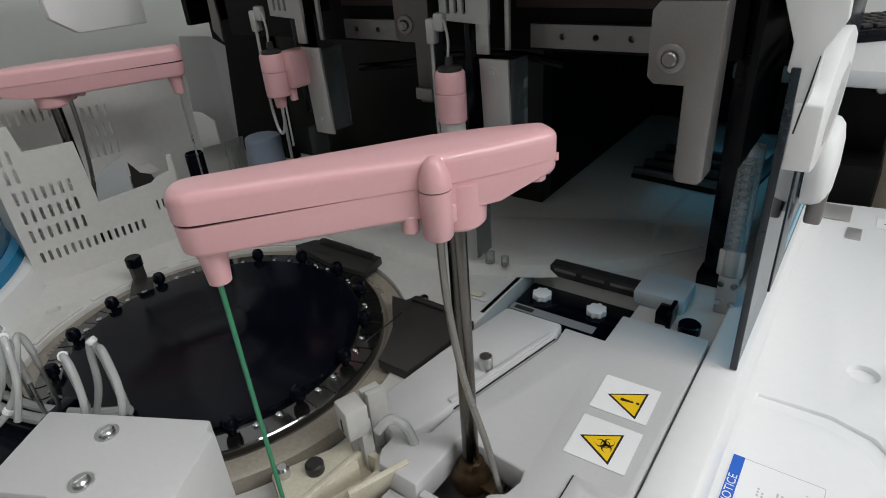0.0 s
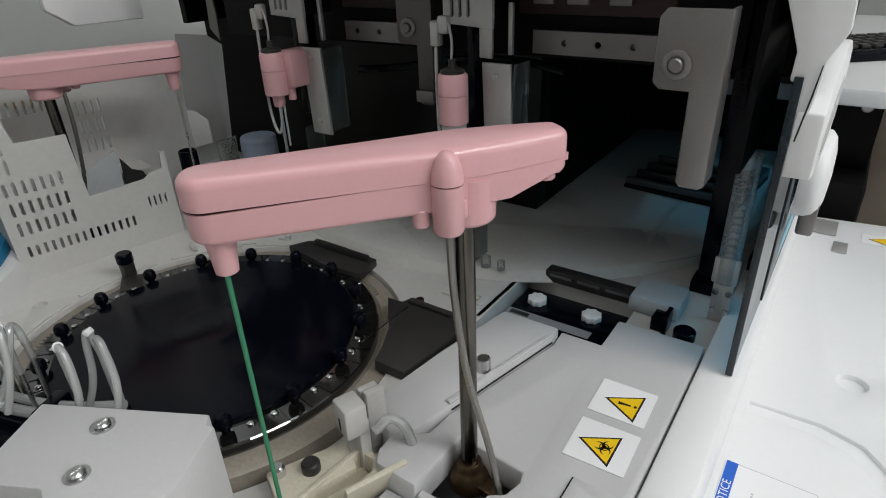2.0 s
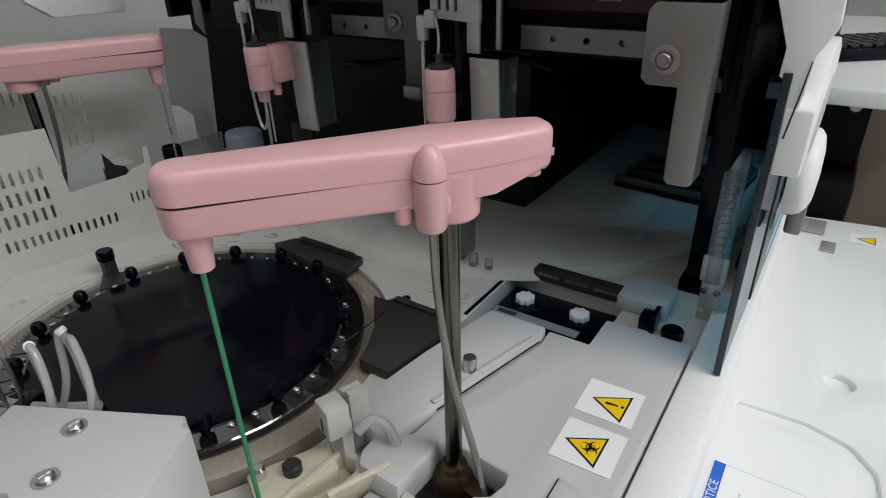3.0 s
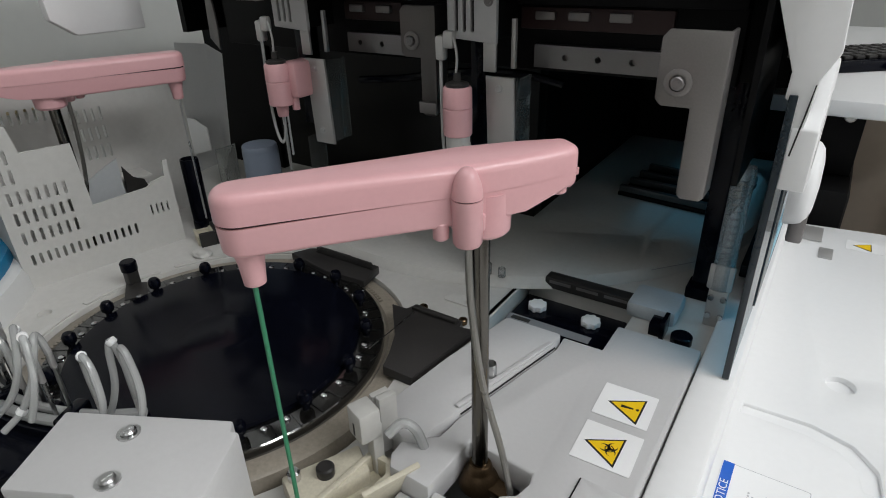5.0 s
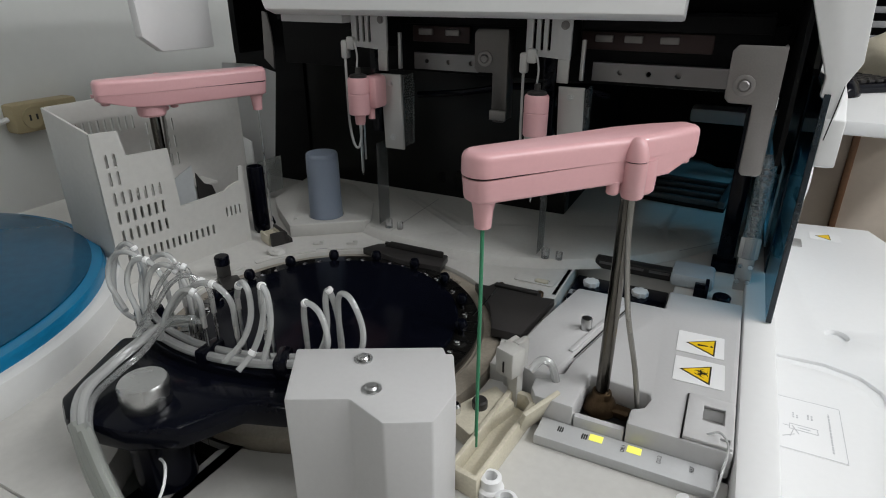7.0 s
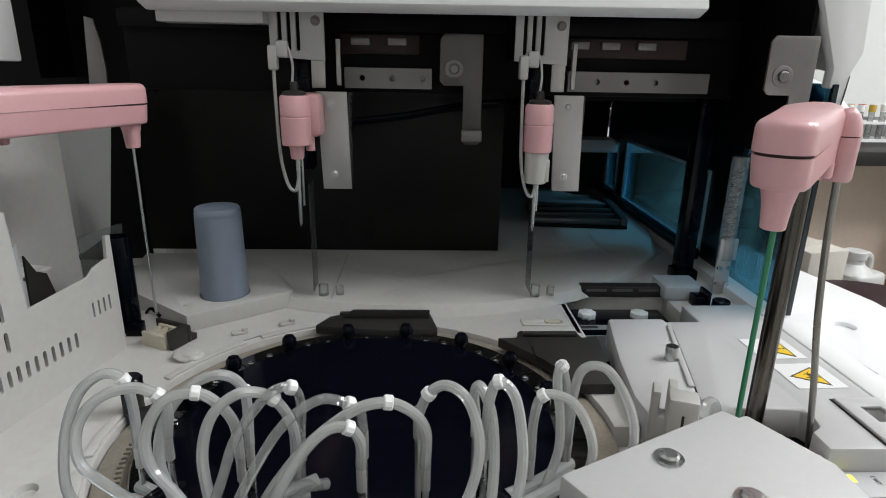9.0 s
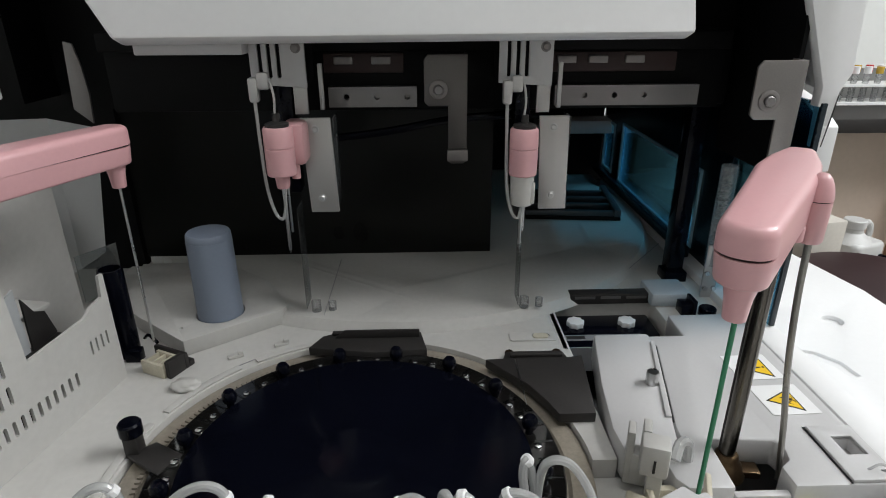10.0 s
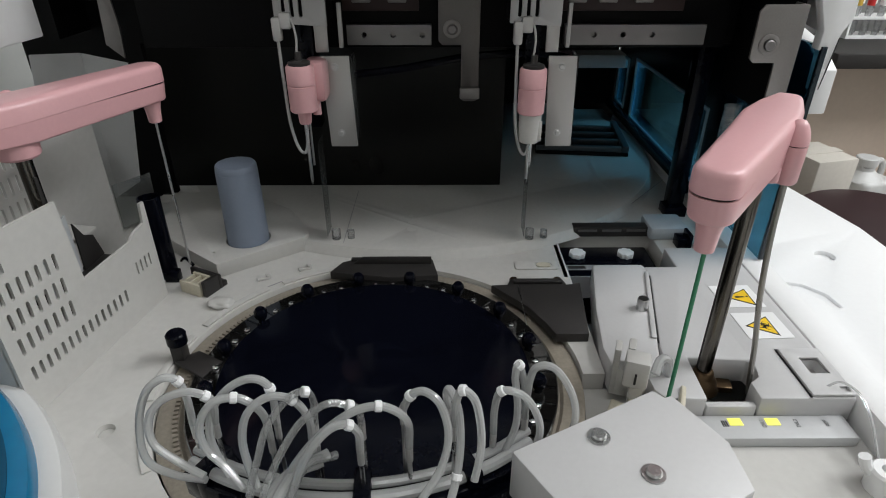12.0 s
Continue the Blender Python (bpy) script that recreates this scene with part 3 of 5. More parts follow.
part("cover", lathe([(0.121, 0.020), (0.1245, 0.028), (0.1235, 0.031), (0.110, 0.0325), (0.060, 0.034), (0.036, 0.0345), (0.031, 0.0351), (0.026, 0.0356), (0.0, 0.0358)], 0, 0, 96), BLACK, d, "glossy black disc cover")
tooth = prism(rect(-0.0012, 0.0012, -0.0018, 0.0018), 0.0206, 0.0222)
tm = bpy.data.meshes.new("tooth")
tooth.to_mesh(tm)
tooth.free()
tm.materials.append(RIMMAT)
for i in range(90):
    t = radians(60 + 160 * i / 90)
    o = new("tooth", tm)
    o.parent = d
    o.matrix_basis = pose(0.1525 * math.cos(t), 0.1525 * math.sin(t), 0, 0, 0, math.degrees(t) + 90)
for i in range(16):
    t = radians(102.8 + 22.5 * i)
    c, s = math.cos(t), math.sin(t)
    kb = part("knob", lathe([(0.0030, 0.026), (0.0030, 0.0310), (0.0052, 0.0315), (0.0060, 0.0345), (0.0058, 0.0385), (0.0040, 0.0410), (0.0, 0.0418)], 0.130 * c, 0.130 * s, 18), BLACK, d, "black round knob")
    for off in (-7.5, 7.5):
        q = t + radians(off)
        part("rivet", lathe([(0.0030, 0.0268), (0.0028, 0.0285), (0.0016, 0.0292), (0.0, 0.0294)], 0.131 * math.cos(q), 0.131 * math.sin(q), 12), CHROME, d, "small bright rivet")
for i in range(48):
    t = radians(7.5 * i)
    part("cuvette_divider", moved(box(0.1285, 0.1440, -0.0006, 0.0006, 0.0255, 0.0275), pose(0, 0, 0, 0, 0, math.degrees(t))), RING, d)

# dark cover plates over the rim
c1 = thing("cover_plate", "charcoal cover plate at the rear of the disc", "plate", -0.405, 0.385, -0.0098)
O = (-0.405, 0.385)
part("plate", prism(rel([(-0.462, 0.372), (-0.452, 0.392), (-0.440, 0.398), (-0.358, 0.398), (-0.352, 0.366), (-0.400, 0.362)]), 0.0, 0.0085, (), 0.0008), DARKPLATE, c1)
part("tab", box(-0.038, 0.010, 0.007, 0.0125, 0.0085, 0.0115, 0.001), DARKPLATE, c1)
part("lip", vplate([(-0.035, 0.0087), (0.046, 0.0087), (0.046, 0.017), (-0.025, 0.017)], 0.002, 0.002, (), 0.0006), DARKPLATE, c1)
c2 = thing("cover_plate", "charcoal cover plate between disc and cover block", "plate", -0.25, 0.31, -0.0098)
O = (-0.25, 0.31)
part("plate", prism(rel([(-0.300, 0.346), (-0.284, 0.347), (-0.280, 0.358), (-0.228, 0.356), (-0.226, 0.347), (-0.2120, 0.350), (-0.2210, 0.268), (-0.250, 0.268), (-0.256, 0.284), (-0.268, 0.308)]), 0.0, 0.0090, (), 0.0008), DARKPLATE, c2)
part("tab", box(-0.028, 0.020, 0.037, 0.043, 0.0090, 0.0125, 0.001), DARKPLATE, c2)
for x in (-0.026, 0.018):
    part("stud", cyl(x, 0.053, 0.0042, 0.0, 0.006, 14, ch=0.001), BRASS, c2, "bronze stud")
part("line", box(-0.0240, -0.0232, -0.030, 0.034, 0.0092, 0.0096), STEEL, c2, "bright scribed line")
ck = thing("deck_catch", "cream recessed deck catch", "catch", -0.245, 0.397, -0.0099)
part("plate", prism(rounded(-0.026, 0.020, -0.008, 0.008, 0.003), 0.0, 0.0015, [rounded(-0.004, 0.014, -0.005, 0.005, 0.0045)], 0.0004), DECK, ck)
part("slider", prism(rounded(-0.003, 0.012, -0.0042, 0.0042, 0.004), 0.0002, 0.002), CREAM, ck, "cream slider")
ps = thing("post_knob", "dark post with black knob beside the disc", "post", -0.566, 0.246, -0.0099)
part("post", box(-0.005, 0.005, -0.006, 0.006, 0.0, 0.020, 0.001), DARKPLATE, ps)
part("bracket", prism([(-0.004, -0.006), (0.026, -0.026), (0.036, -0.006), (0.012, 0.008)], 0.0002, 0.004, (), 0.001), DARKPLATE, ps)
part("knob", lathe([(0.006, 0.017), (0.0082, 0.0185), (0.0082, 0.027), (0.007, 0.0285), (0.0, 0.0285)], 0, 0, 20), BLACK, ps)

# ---- transfer arms ----
def plan(grow=0.0):
    g = grow
    pts = circle(0.1185, -0.0010, 0.0120 + g, 7, 0, 90)
    pts += [(0.045, 0.0140 + g), (0.005, 0.0160 + g), (-0.020, 0.0140 + g)]
    pts += circle(-0.0470, 0.0020, 0.0070 + g, 5, 90, 180)
    pts += circle(-0.0470, -0.0045, 0.0070 + g, 5, 180, 270)
    pts += [(-0.025, -0.0165 - g), (0.005, -0.0195 - g), (0.045, -0.0175 - g)]
    pts += circle(0.1185, -0.0030, 0.0120 + g, 7, 270, 360)
    return pts


def transfer_arm(x, y, rz, label, needle_mat, needle_low, collar):
    t = thing("transfer_arm", label, "pipetting arm", x, y, 0, rz)
    top = prism(plan(), 0.1921, 0.2068)
    up = [e for e in top.edges if all(v.co.z > 0.2 for v in e.verts)]
    bmesh.ops.bevel(top, geom=up, offset=0.0050, segments=4, affect="EDGES", profile=0.5, clamp_overlap=True)
    part("upper_shell", top, PINK, t)
    low = prism(plan(-0.0004), 0.1760, 0.1906)
    for v in low.verts:
        if v.co.z > 0.19 and v.co.x < 0.06:
            v.co.z += 0.0013
        if v.co.z < 0.18:
            v.co.y += 0.0006
            if v.co.x < -0.02:
                v.co.z += 0.009 * min(1, (-0.02 - v.co.x) / 0.03)
            v.co.x -= 0.0008 if v.co.x > 0.1 else 0
            v.co.y *= 0.96
    dn = [e for e in low.edges if all(v.co.z < 0.1895 for v in e.verts) and abs(e.verts[0].co.z - e.verts[1].co.z) < 0.013 and len(e.link_faces) == 2 and e.calc_face_angle(0) > 0.8]
    bmesh.ops.bevel(low, geom=dn, offset=0.0025, segments=3, affect="EDGES", profile=0.5, clamp_overlap=True)
    part("lower_shell", low, PINK, t)
    part("seam", prism(plan(-0.0014), 0.1900, 0.1924), PINK_SEAM, t, "dark parting line")
    part("pivot_boss", lathe([(0.0128, 0.1650), (0.0144, 0.1668), (0.0150, 0.176), (0.0150, 0.1895)], -0.001, 0.0012, 36), PINK, t)
    part("cable_boss", lathe([(0.0066, 0.1665), (0.0075, 0.168), (0.0078, 0.1913)], 0.014, 0.0168, 28), PINK, t)
    part("boss_seam", cyl(0.014, 0.0168, 0.0070, 0.1911, 0.1923, 28), PINK_SEAM, t)
    part("boss_dome", lathe([(0.0078, 0.1920), (0.0077, 0.195), (0.0068, 0.1995), (0.0050, 0.2040), (0.0028, 0.2066), (0.0, 0.2074)], 0.014, 0.0168, 28), PINK, t)
    part("boss_web", box(0.004, 0.020, 0.006, 0.018, 0.172, 0.182, 0.002), PINK, t)
    part("small_boss", cyl(0.026, 0.011, 0.0042, 0.1690, 0.179, 16, ch=0.001), PINK, t)
    part("rear_foot", cyl(-0.044, 0.0025, 0.0046, 0.1800, 0.190, 18, ch=0.001), PINK, t)
    part("rear_pin", cyl(-0.0545, 0.002, 0.0016, 0.189, 0.1925, 12), PINK, t)
    part("nozzle", lathe([(0.0046, 0.1570), (0.0054, 0.1576), (0.0064, 0.1690), (0.0074, 0.1735), (0.0086, 0.1780)], 0.1175, -0.0008, 28), PINK, t)
    part("needle", cyl(0.118, 0, 0.0013 if needle_mat is GREEN else 0.0011, needle_low, 0.158, 12), needle_mat, t, "thin probe needle")
    part("column", cyl(0, 0, 0.0053, -0.022, 0.17, 28), COLUMN, t, "steel lifting column")
    part("guide_key", box(-0.0012, 0.0012, -0.0062, -0.0048, -0.02, 0.15), DARKPLATE, t)
    part("conduit", tube([(0.014, 0.0175, 0.170), (0.013, 0.019, 0.13), (0.008, 0.023, 0.08), (-0.002, 0.029, 0.03), (-0.009, 0.034, -0.02)], 0.0021, 10), CONDUIT, t, "grey flexible conduit")
    if collar:
        part("collar", lathe([(0.0145, -0.0255), (0.0145, -0.0222), (0.0126, -0.0190), (0.0112, -0.0155), (0.0096, -0.0135), (0.0084, -0.0115), (0.0080, -0.0082), (0.0070, -0.0070), (0.0054, -0.0068)], 0, 0, 32), BRASS, t, "tarnished bronze collar")
        part("collar_arm", moved(box(0.006, 0.024, -0.006, 0.006, -0.0250, -0.0190, 0.001), pose(0, 0, 0, 0, 0, 120)), BRASS, t, "bronze clamp arm")
    return t


transfer_arm(-0.136, 0.228, 232.6, "pink plastic sample arm with green probe needle", GREEN, -0.018, True)
transfer_arm(-0.647, 0.259, 66.0, "pink plastic reagent arm beside the slotted guard", STEEL, 0.012, False)

# ---- white drive box with two screws ----
bx = thing("drive_cover", "pale grey boxy cover with two steel screws", "cover", -0.26, 0.07, -0.026)
O = (-0.26, 0.07)
part("shell", prism(rel([(-0.3135, 0.0725), (-0.286, 0.0265), (-0.252, 0.0440), (-0.2235, 0.0345), (-0.1985, 0.0480), (-0.1985, 0.078), (-0.2170, 0.1135), (-0.2215, 0.1115), (-0.2265, 0.1175)]), 0.001, 0.100, (), 0.0015), GREY, bx)
part("foot_tab", moved(box(-0.012, 0.012, -0.002, 0.010, 0.0, 0.014, 0.001), pose(-0.012, -0.036, 0.0, 0, 0, 27)), GREY, bx)
# No gap is cut: a proud charcoal plate carries its shade.
part("foot_shade_plate", moved(box(-0.024, 0.016, -0.0010, 0.0006, 0.001, 0.013, 0.0003), pose(-0.03975, -0.0205, 0, 0, 0, -59.1)), DARKPLATE, bx, "charcoal plate painting the shaded gap under the cover edge")
part("foot_clip", moved(box(-0.010, 0.010, -0.0035, -0.0010, 0.003, 0.012, 0.0006), pose(-0.03975, -0.0205, 0, 0, 0, -59.1)), PAPER, bx, "white clip over the charcoal plate")
screw(bx, -0.0065, 0.0115, 0.100, 0.0042)
screw(bx, 0.0150, -0.0125, 0.100, 0.0042)

# ---- cream wash station beside the box ----
ws = thing("wash_trough", "cream plastic wash trough with dark thumb screw", "trough", -0.20, 0.15, -0.026)
O = (-0.20, 0.15)
ang = pose(0, 0, 0, 0, 0, -8)
part("tray", prism(rel([(-0.214, 0.098), (-0.190, 0.094), (-0.180, 0.190), (-0.188, 0.200), (-0.206, 0.200)]), 0.0, 0.018, [rel([(-0.2105, 0.102), (-0.193, 0.099), (-0.1845, 0.188), (-0.190, 0.195), (-0.202, 0.195)])], 0.0008), CREAM, ws)
part("tray_floor", prism(rel([(-0.212, 0.100), (-0.191, 0.096), (-0.182, 0.188), (-0.205, 0.198)]), 0.0005, 0.004), CREAM, ws)
part("pad", prism(rel([(-0.243, 0.150), (-0.213, 0.135), (-0.196, 0.186), (-0.218, 0.200)]), 0.0, 0.016, (), 0.002), CREAM, ws, "cream mounting pad")
part("thumb_screw", lathe([(0.006, 0.016), (0.0062, 0.0165), (0.0062, 0.022), (0.005, 0.0235), (0.0, 0.0235)], -0.019, 0.018, 22), DARKPLATE, ws, "dark thumb screw")
part("bolt", lathe([(0.0045, 0.010), (0.0045, 0.022), (0.003, 0.024), (0.0, 0.024)], -0.034, 0.004, 14), CHROME, ws, "bright bolt")
part("wing", moved(box(-0.002, 0.002, -0.020, 0.022, 0.004, 0.030, 0.001), pose(0.019, 0.032, 0, 0, 18, -22)), CREAM, ws, "slanted cream splash wing")
cp = thing("clip_post", "white plastic clip block with slotted fork", "clip", -0.205, 0.195, -0.026)
part("block", moved(box(-0.009, 0.009, -0.008, 0.008, 0.036, 0.060, 0.002), pose(0, 0, 0, 0, 0, -20)), DECK, cp)
part("slit", moved(box(-0.0008, 0.0008, -0.0084, -0.0078, 0.040, 0.050), pose(0, 0, 0, 0, 0, -20)), INK, cp)
part("stem", moved(box(-0.005, 0.005, -0.004, 0.004, 0.0, 0.046, 0.001), pose(0.004, 0.004, 0, 0, 0, -20)), DECK, cp)
part("fork", moved(joined(box(0.0065, 0.0115, -0.008, 0.006, 0.008, 0.052, 0.001), box(0.0160, 0.0215, -0.008, 0.006, 0.008, 0.056, 0.001), box(0.010, 0.018, -0.008, 0.004, 0.008, 0.034, 0.001)), pose(-0.015, 0.028, 0, 0, 0, -20)), DECK, cp, "slotted fork")
part("hose", tube([(0.016, 0.004, 0.04), (0.022, 0.012, 0.047), (0.030, 0.016, 0.042), (0.034, 0.020, 0.022)], 0.0035, 8), TUBE, cp, "milky hose")
for n, (x, y) in enumerate(((-0.184, 0.105), (-0.168, 0.092))):
    cu = thing("plastic_fitting", "milky white plastic hose fitting on the front panel", "fitting", x, y, -0.026, group="hose fittings")
    part("body", lathe([(0.0095, 0.0), (0.0095, 0.006), (0.0075, 0.008), (0.0075, 0.015), (0.0060, 0.016), (0.0045, 0.016), (0.0045, 0.006), (0.0, 0.006)], 0, 0, 24), PAPER, cu)

cu = thing("plastic_fitting", "milky white round fitting with thin wire on the front panel", "fitting", -0.050, 0.128, -0.026, group="hose fittings")
part("body", lathe([(0.0115, 0.0), (0.0115, 0.016), (0.0100, 0.018), (0.0050, 0.018), (0.0045, 0.010), (0.0, 0.010)], 0, 0, 28), PAPER, cu)
part("spout", tube([(-0.009, 0.004, 0.012), (-0.013, 0.006, 0.018), (-0.015, 0.007, 0.024)], 0.004, 10), PAPER, cu)
part("wire", tube([(0.002, 0.012, 0.012), (0.006, 0.035, 0.028), (0.008, 0.055, 0.034), (0.002, 0.068, 0.034), (-0.006, 0.070, 0.028)], 0.0009, 6), TUBE, cu, "thin milky wire")

# ---- wash head with tubing ----
wb = thing("washing_unit", "black washing unit with milky tubing and silver knob", "washing unit", -0.40, 0.04, -0.026)
O = (-0.40, 0.04)
part("body", prism(rel([(-0.482, 0.062), (-0.452, -0.008), (-0.430, -0.020), (-0.385, -0.012), (-0.356, 0.006), (-0.338, 0.040), (-0.308, 0.050), (-0.296, 0.088), (-0.330, 0.078), (-0.372, 0.070), (-0.420, 0.070), (-0.455, 0.080)]), 0.050, 0.068, (), 0.004), BLACK, wb)
part("pedestal", cyl(0.004, -0.022, 0.020, 0.001, 0.052, 28), BLACK, wb)
part("knob", lathe([(0.0155, 0.068), (0.0160, 0.070), (0.0160, 0.084), (0.0148, 0.086), (0.0, 0.0862)], 0.005, -0.025, 48), STEEL, wb, "satin silver knob")
def manifold_arc(r):
    """Points along the curved manifold, at a radius from the disc's middle."""
    return [(DX - O[0] + r * math.cos(radians(238 + 72 * i / 14)), DY - O[1] + r * math.sin(radians(238 + 72 * i / 14))) for i in range(15)]


arcpts, inner, outer = manifold_arc(0.160), manifold_arc(0.150), manifold_arc(0.171)
part("manifold", prism(inner + outer[::-1], 0.056, 0.074, (), 0.002), BLACK, wb, "black curved manifold")
part("tie_hose", tube([(x * 1.0, y + 0.002, 0.0795) for x, y in arcpts[::2]], 0.0028, 10), TUBE, wb, "milky hose along the manifold")
part("tie_hose", tube([(x * 1.0, y - 0.006, 0.0785) for x, y in arcpts[::2]], 0.0034, 10), TUBE, wb, "milky hose along the manifold")
for i in (1, 7, 11):
    x, y = arcpts[i]
    t = 238 + 72 * i / 14
    part("clamp", moved(box(-0.011, 0.011, -0.0048, 0.0048, 0.056, 0.0835, 0.002), pose(x, y, 0, 0, 0, t)), BLACK, wb, "black tubing clamp")
part("front_plate", moved(box(-0.022, 0.022, -0.004, 0.000, 0.050, 0.066, 0.001), pose(0.0, 0.022, 0)), PAPER, wb, "white plate with dark screw")


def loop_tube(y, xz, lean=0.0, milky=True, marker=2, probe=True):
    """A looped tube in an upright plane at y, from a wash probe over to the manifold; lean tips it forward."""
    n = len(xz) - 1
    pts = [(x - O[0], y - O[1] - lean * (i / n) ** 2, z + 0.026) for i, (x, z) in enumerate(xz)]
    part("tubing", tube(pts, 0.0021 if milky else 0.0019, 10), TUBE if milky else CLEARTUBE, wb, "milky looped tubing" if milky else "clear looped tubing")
    if probe:
        x, yy, z = pts[0]
        part("probe", cyl(x, yy, 0.0013, 0.022, z + 0.004, 8), STEEL, wb, "steel wash probe")
        part("nipple", cyl(x, yy, 0.0019, z - 0.010, z + 0.002, 10), SATIN, wb)
    m = Vector(pts[marker])
    d = (Vector(pts[marker + 1]) - Vector(pts[marker - 1])).normalized().to_track_quat("Z", "Y").to_matrix().to_4x4()
    tag = moved(cyl(0, 0, 0.0029, -0.0018, 0.0018, 10, ch=0.0005), Matrix.Translation(m) @ d)
    part("tube_marker", tag, PAPER, wb, "white numbered tube marker")


# Loops are shaped to the camera's view; some are scaled about its eye.
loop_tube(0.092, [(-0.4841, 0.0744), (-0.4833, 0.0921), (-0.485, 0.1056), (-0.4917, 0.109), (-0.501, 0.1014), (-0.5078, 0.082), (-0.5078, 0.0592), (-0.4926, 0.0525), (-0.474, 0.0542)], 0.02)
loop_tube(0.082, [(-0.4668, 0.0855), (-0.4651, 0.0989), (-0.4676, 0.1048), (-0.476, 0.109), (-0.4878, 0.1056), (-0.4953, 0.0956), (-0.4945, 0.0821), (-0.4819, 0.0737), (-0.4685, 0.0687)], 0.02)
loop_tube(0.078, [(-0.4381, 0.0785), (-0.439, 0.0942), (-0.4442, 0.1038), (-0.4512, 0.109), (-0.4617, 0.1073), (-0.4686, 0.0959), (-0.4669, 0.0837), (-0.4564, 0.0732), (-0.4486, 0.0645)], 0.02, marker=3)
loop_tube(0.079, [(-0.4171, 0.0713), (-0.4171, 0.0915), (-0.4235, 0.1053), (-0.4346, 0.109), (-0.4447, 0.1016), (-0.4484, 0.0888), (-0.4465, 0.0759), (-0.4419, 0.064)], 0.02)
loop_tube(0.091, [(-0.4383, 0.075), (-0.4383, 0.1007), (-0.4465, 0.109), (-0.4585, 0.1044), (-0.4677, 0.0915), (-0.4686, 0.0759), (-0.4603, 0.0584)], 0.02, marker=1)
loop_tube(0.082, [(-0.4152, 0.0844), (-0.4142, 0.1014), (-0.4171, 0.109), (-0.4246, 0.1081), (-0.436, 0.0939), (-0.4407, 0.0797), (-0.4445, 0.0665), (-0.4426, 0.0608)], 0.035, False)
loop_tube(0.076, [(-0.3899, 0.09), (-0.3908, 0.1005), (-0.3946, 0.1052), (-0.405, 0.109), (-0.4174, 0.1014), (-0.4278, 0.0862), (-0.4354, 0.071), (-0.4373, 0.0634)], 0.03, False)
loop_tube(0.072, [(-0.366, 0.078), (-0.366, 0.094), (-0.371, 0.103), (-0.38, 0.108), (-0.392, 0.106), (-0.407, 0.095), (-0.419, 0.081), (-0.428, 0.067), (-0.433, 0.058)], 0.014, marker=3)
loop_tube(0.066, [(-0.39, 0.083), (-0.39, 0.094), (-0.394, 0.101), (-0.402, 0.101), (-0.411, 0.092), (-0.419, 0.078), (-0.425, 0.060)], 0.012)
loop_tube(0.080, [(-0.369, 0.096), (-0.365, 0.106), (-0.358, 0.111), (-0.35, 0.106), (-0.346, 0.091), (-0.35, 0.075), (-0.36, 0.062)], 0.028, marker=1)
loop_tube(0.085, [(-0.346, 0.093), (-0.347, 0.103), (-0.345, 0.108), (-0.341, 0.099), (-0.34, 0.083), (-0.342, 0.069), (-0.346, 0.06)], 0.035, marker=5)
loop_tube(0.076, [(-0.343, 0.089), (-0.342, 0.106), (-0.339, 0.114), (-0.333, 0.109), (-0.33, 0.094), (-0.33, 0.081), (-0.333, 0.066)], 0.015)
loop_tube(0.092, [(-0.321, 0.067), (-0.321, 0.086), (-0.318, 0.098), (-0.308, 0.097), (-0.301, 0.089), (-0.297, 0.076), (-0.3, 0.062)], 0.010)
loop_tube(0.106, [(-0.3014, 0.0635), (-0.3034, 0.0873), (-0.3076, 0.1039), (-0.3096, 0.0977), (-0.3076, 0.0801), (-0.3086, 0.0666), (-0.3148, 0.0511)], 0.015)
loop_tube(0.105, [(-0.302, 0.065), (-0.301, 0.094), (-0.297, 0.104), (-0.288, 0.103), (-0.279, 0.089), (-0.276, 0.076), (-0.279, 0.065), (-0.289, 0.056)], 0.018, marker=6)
for i in range(3):
    o = (i - 1) * 0.0064
    rr = 0.0030 if i != 2 else 0.0023
    part("bundle_tube", tube([(-0.008 + o * 0.5, 0.034 + 0.3 * o, 0.094 + 0.003 * (i % 2)), (-0.024 + o * 0.9, 0.022, 0.092 + 0.004 * (i % 3)), (-0.034 + o, 0.000, 0.082 + 0.003 * (i % 2)), (-0.034 + o, -0.022, 0.077 + 0.003 * (i % 2)), (-0.024 + o, -0.046, 0.077 + 0.002 * (i % 2)), (-0.006 + o, -0.063, 0.068), (0.016 + o, -0.072, 0.046), (0.038 + o, -0.076, 0.022), (0.056 + o, -0.078, 0.004)], rr, 10),
         CLEARTUBE if i == 2 else TUBE, wb, "bundled milky tube")
wrap = joined(*[tube([(-0.010 + q, -0.062 - 0.2 * q, 0.070), (0.014 + q, -0.072, 0.048), (0.036 + q, -0.077, 0.024), (0.056 + q, -0.079, 0.005)], r, 10) for q, r in ((-0.0060, 0.0046), (0.0, 0.0060), (0.0060, 0.0045))])
part("tape_wrap", wrap, clear("milky_wrap", (0.75, 0.77, 0.75), gloss=0.15, milky=0.45, milk=(0.62, 0.64, 0.60), rough=0.3), wb, "loose milky plastic wrap")
wr = thing("thin_wire", "thin white wire looping beside the tubing", "wire", -0.37, -0.02, -0.02)
part("wire", tube([(-0.03, 0.03, 0.02), (0.0, 0.02, 0.03), (0.012, 0.0, 0.02), (0.0, -0.025, 0.006)], 0.001, 6), PAPER, wr)

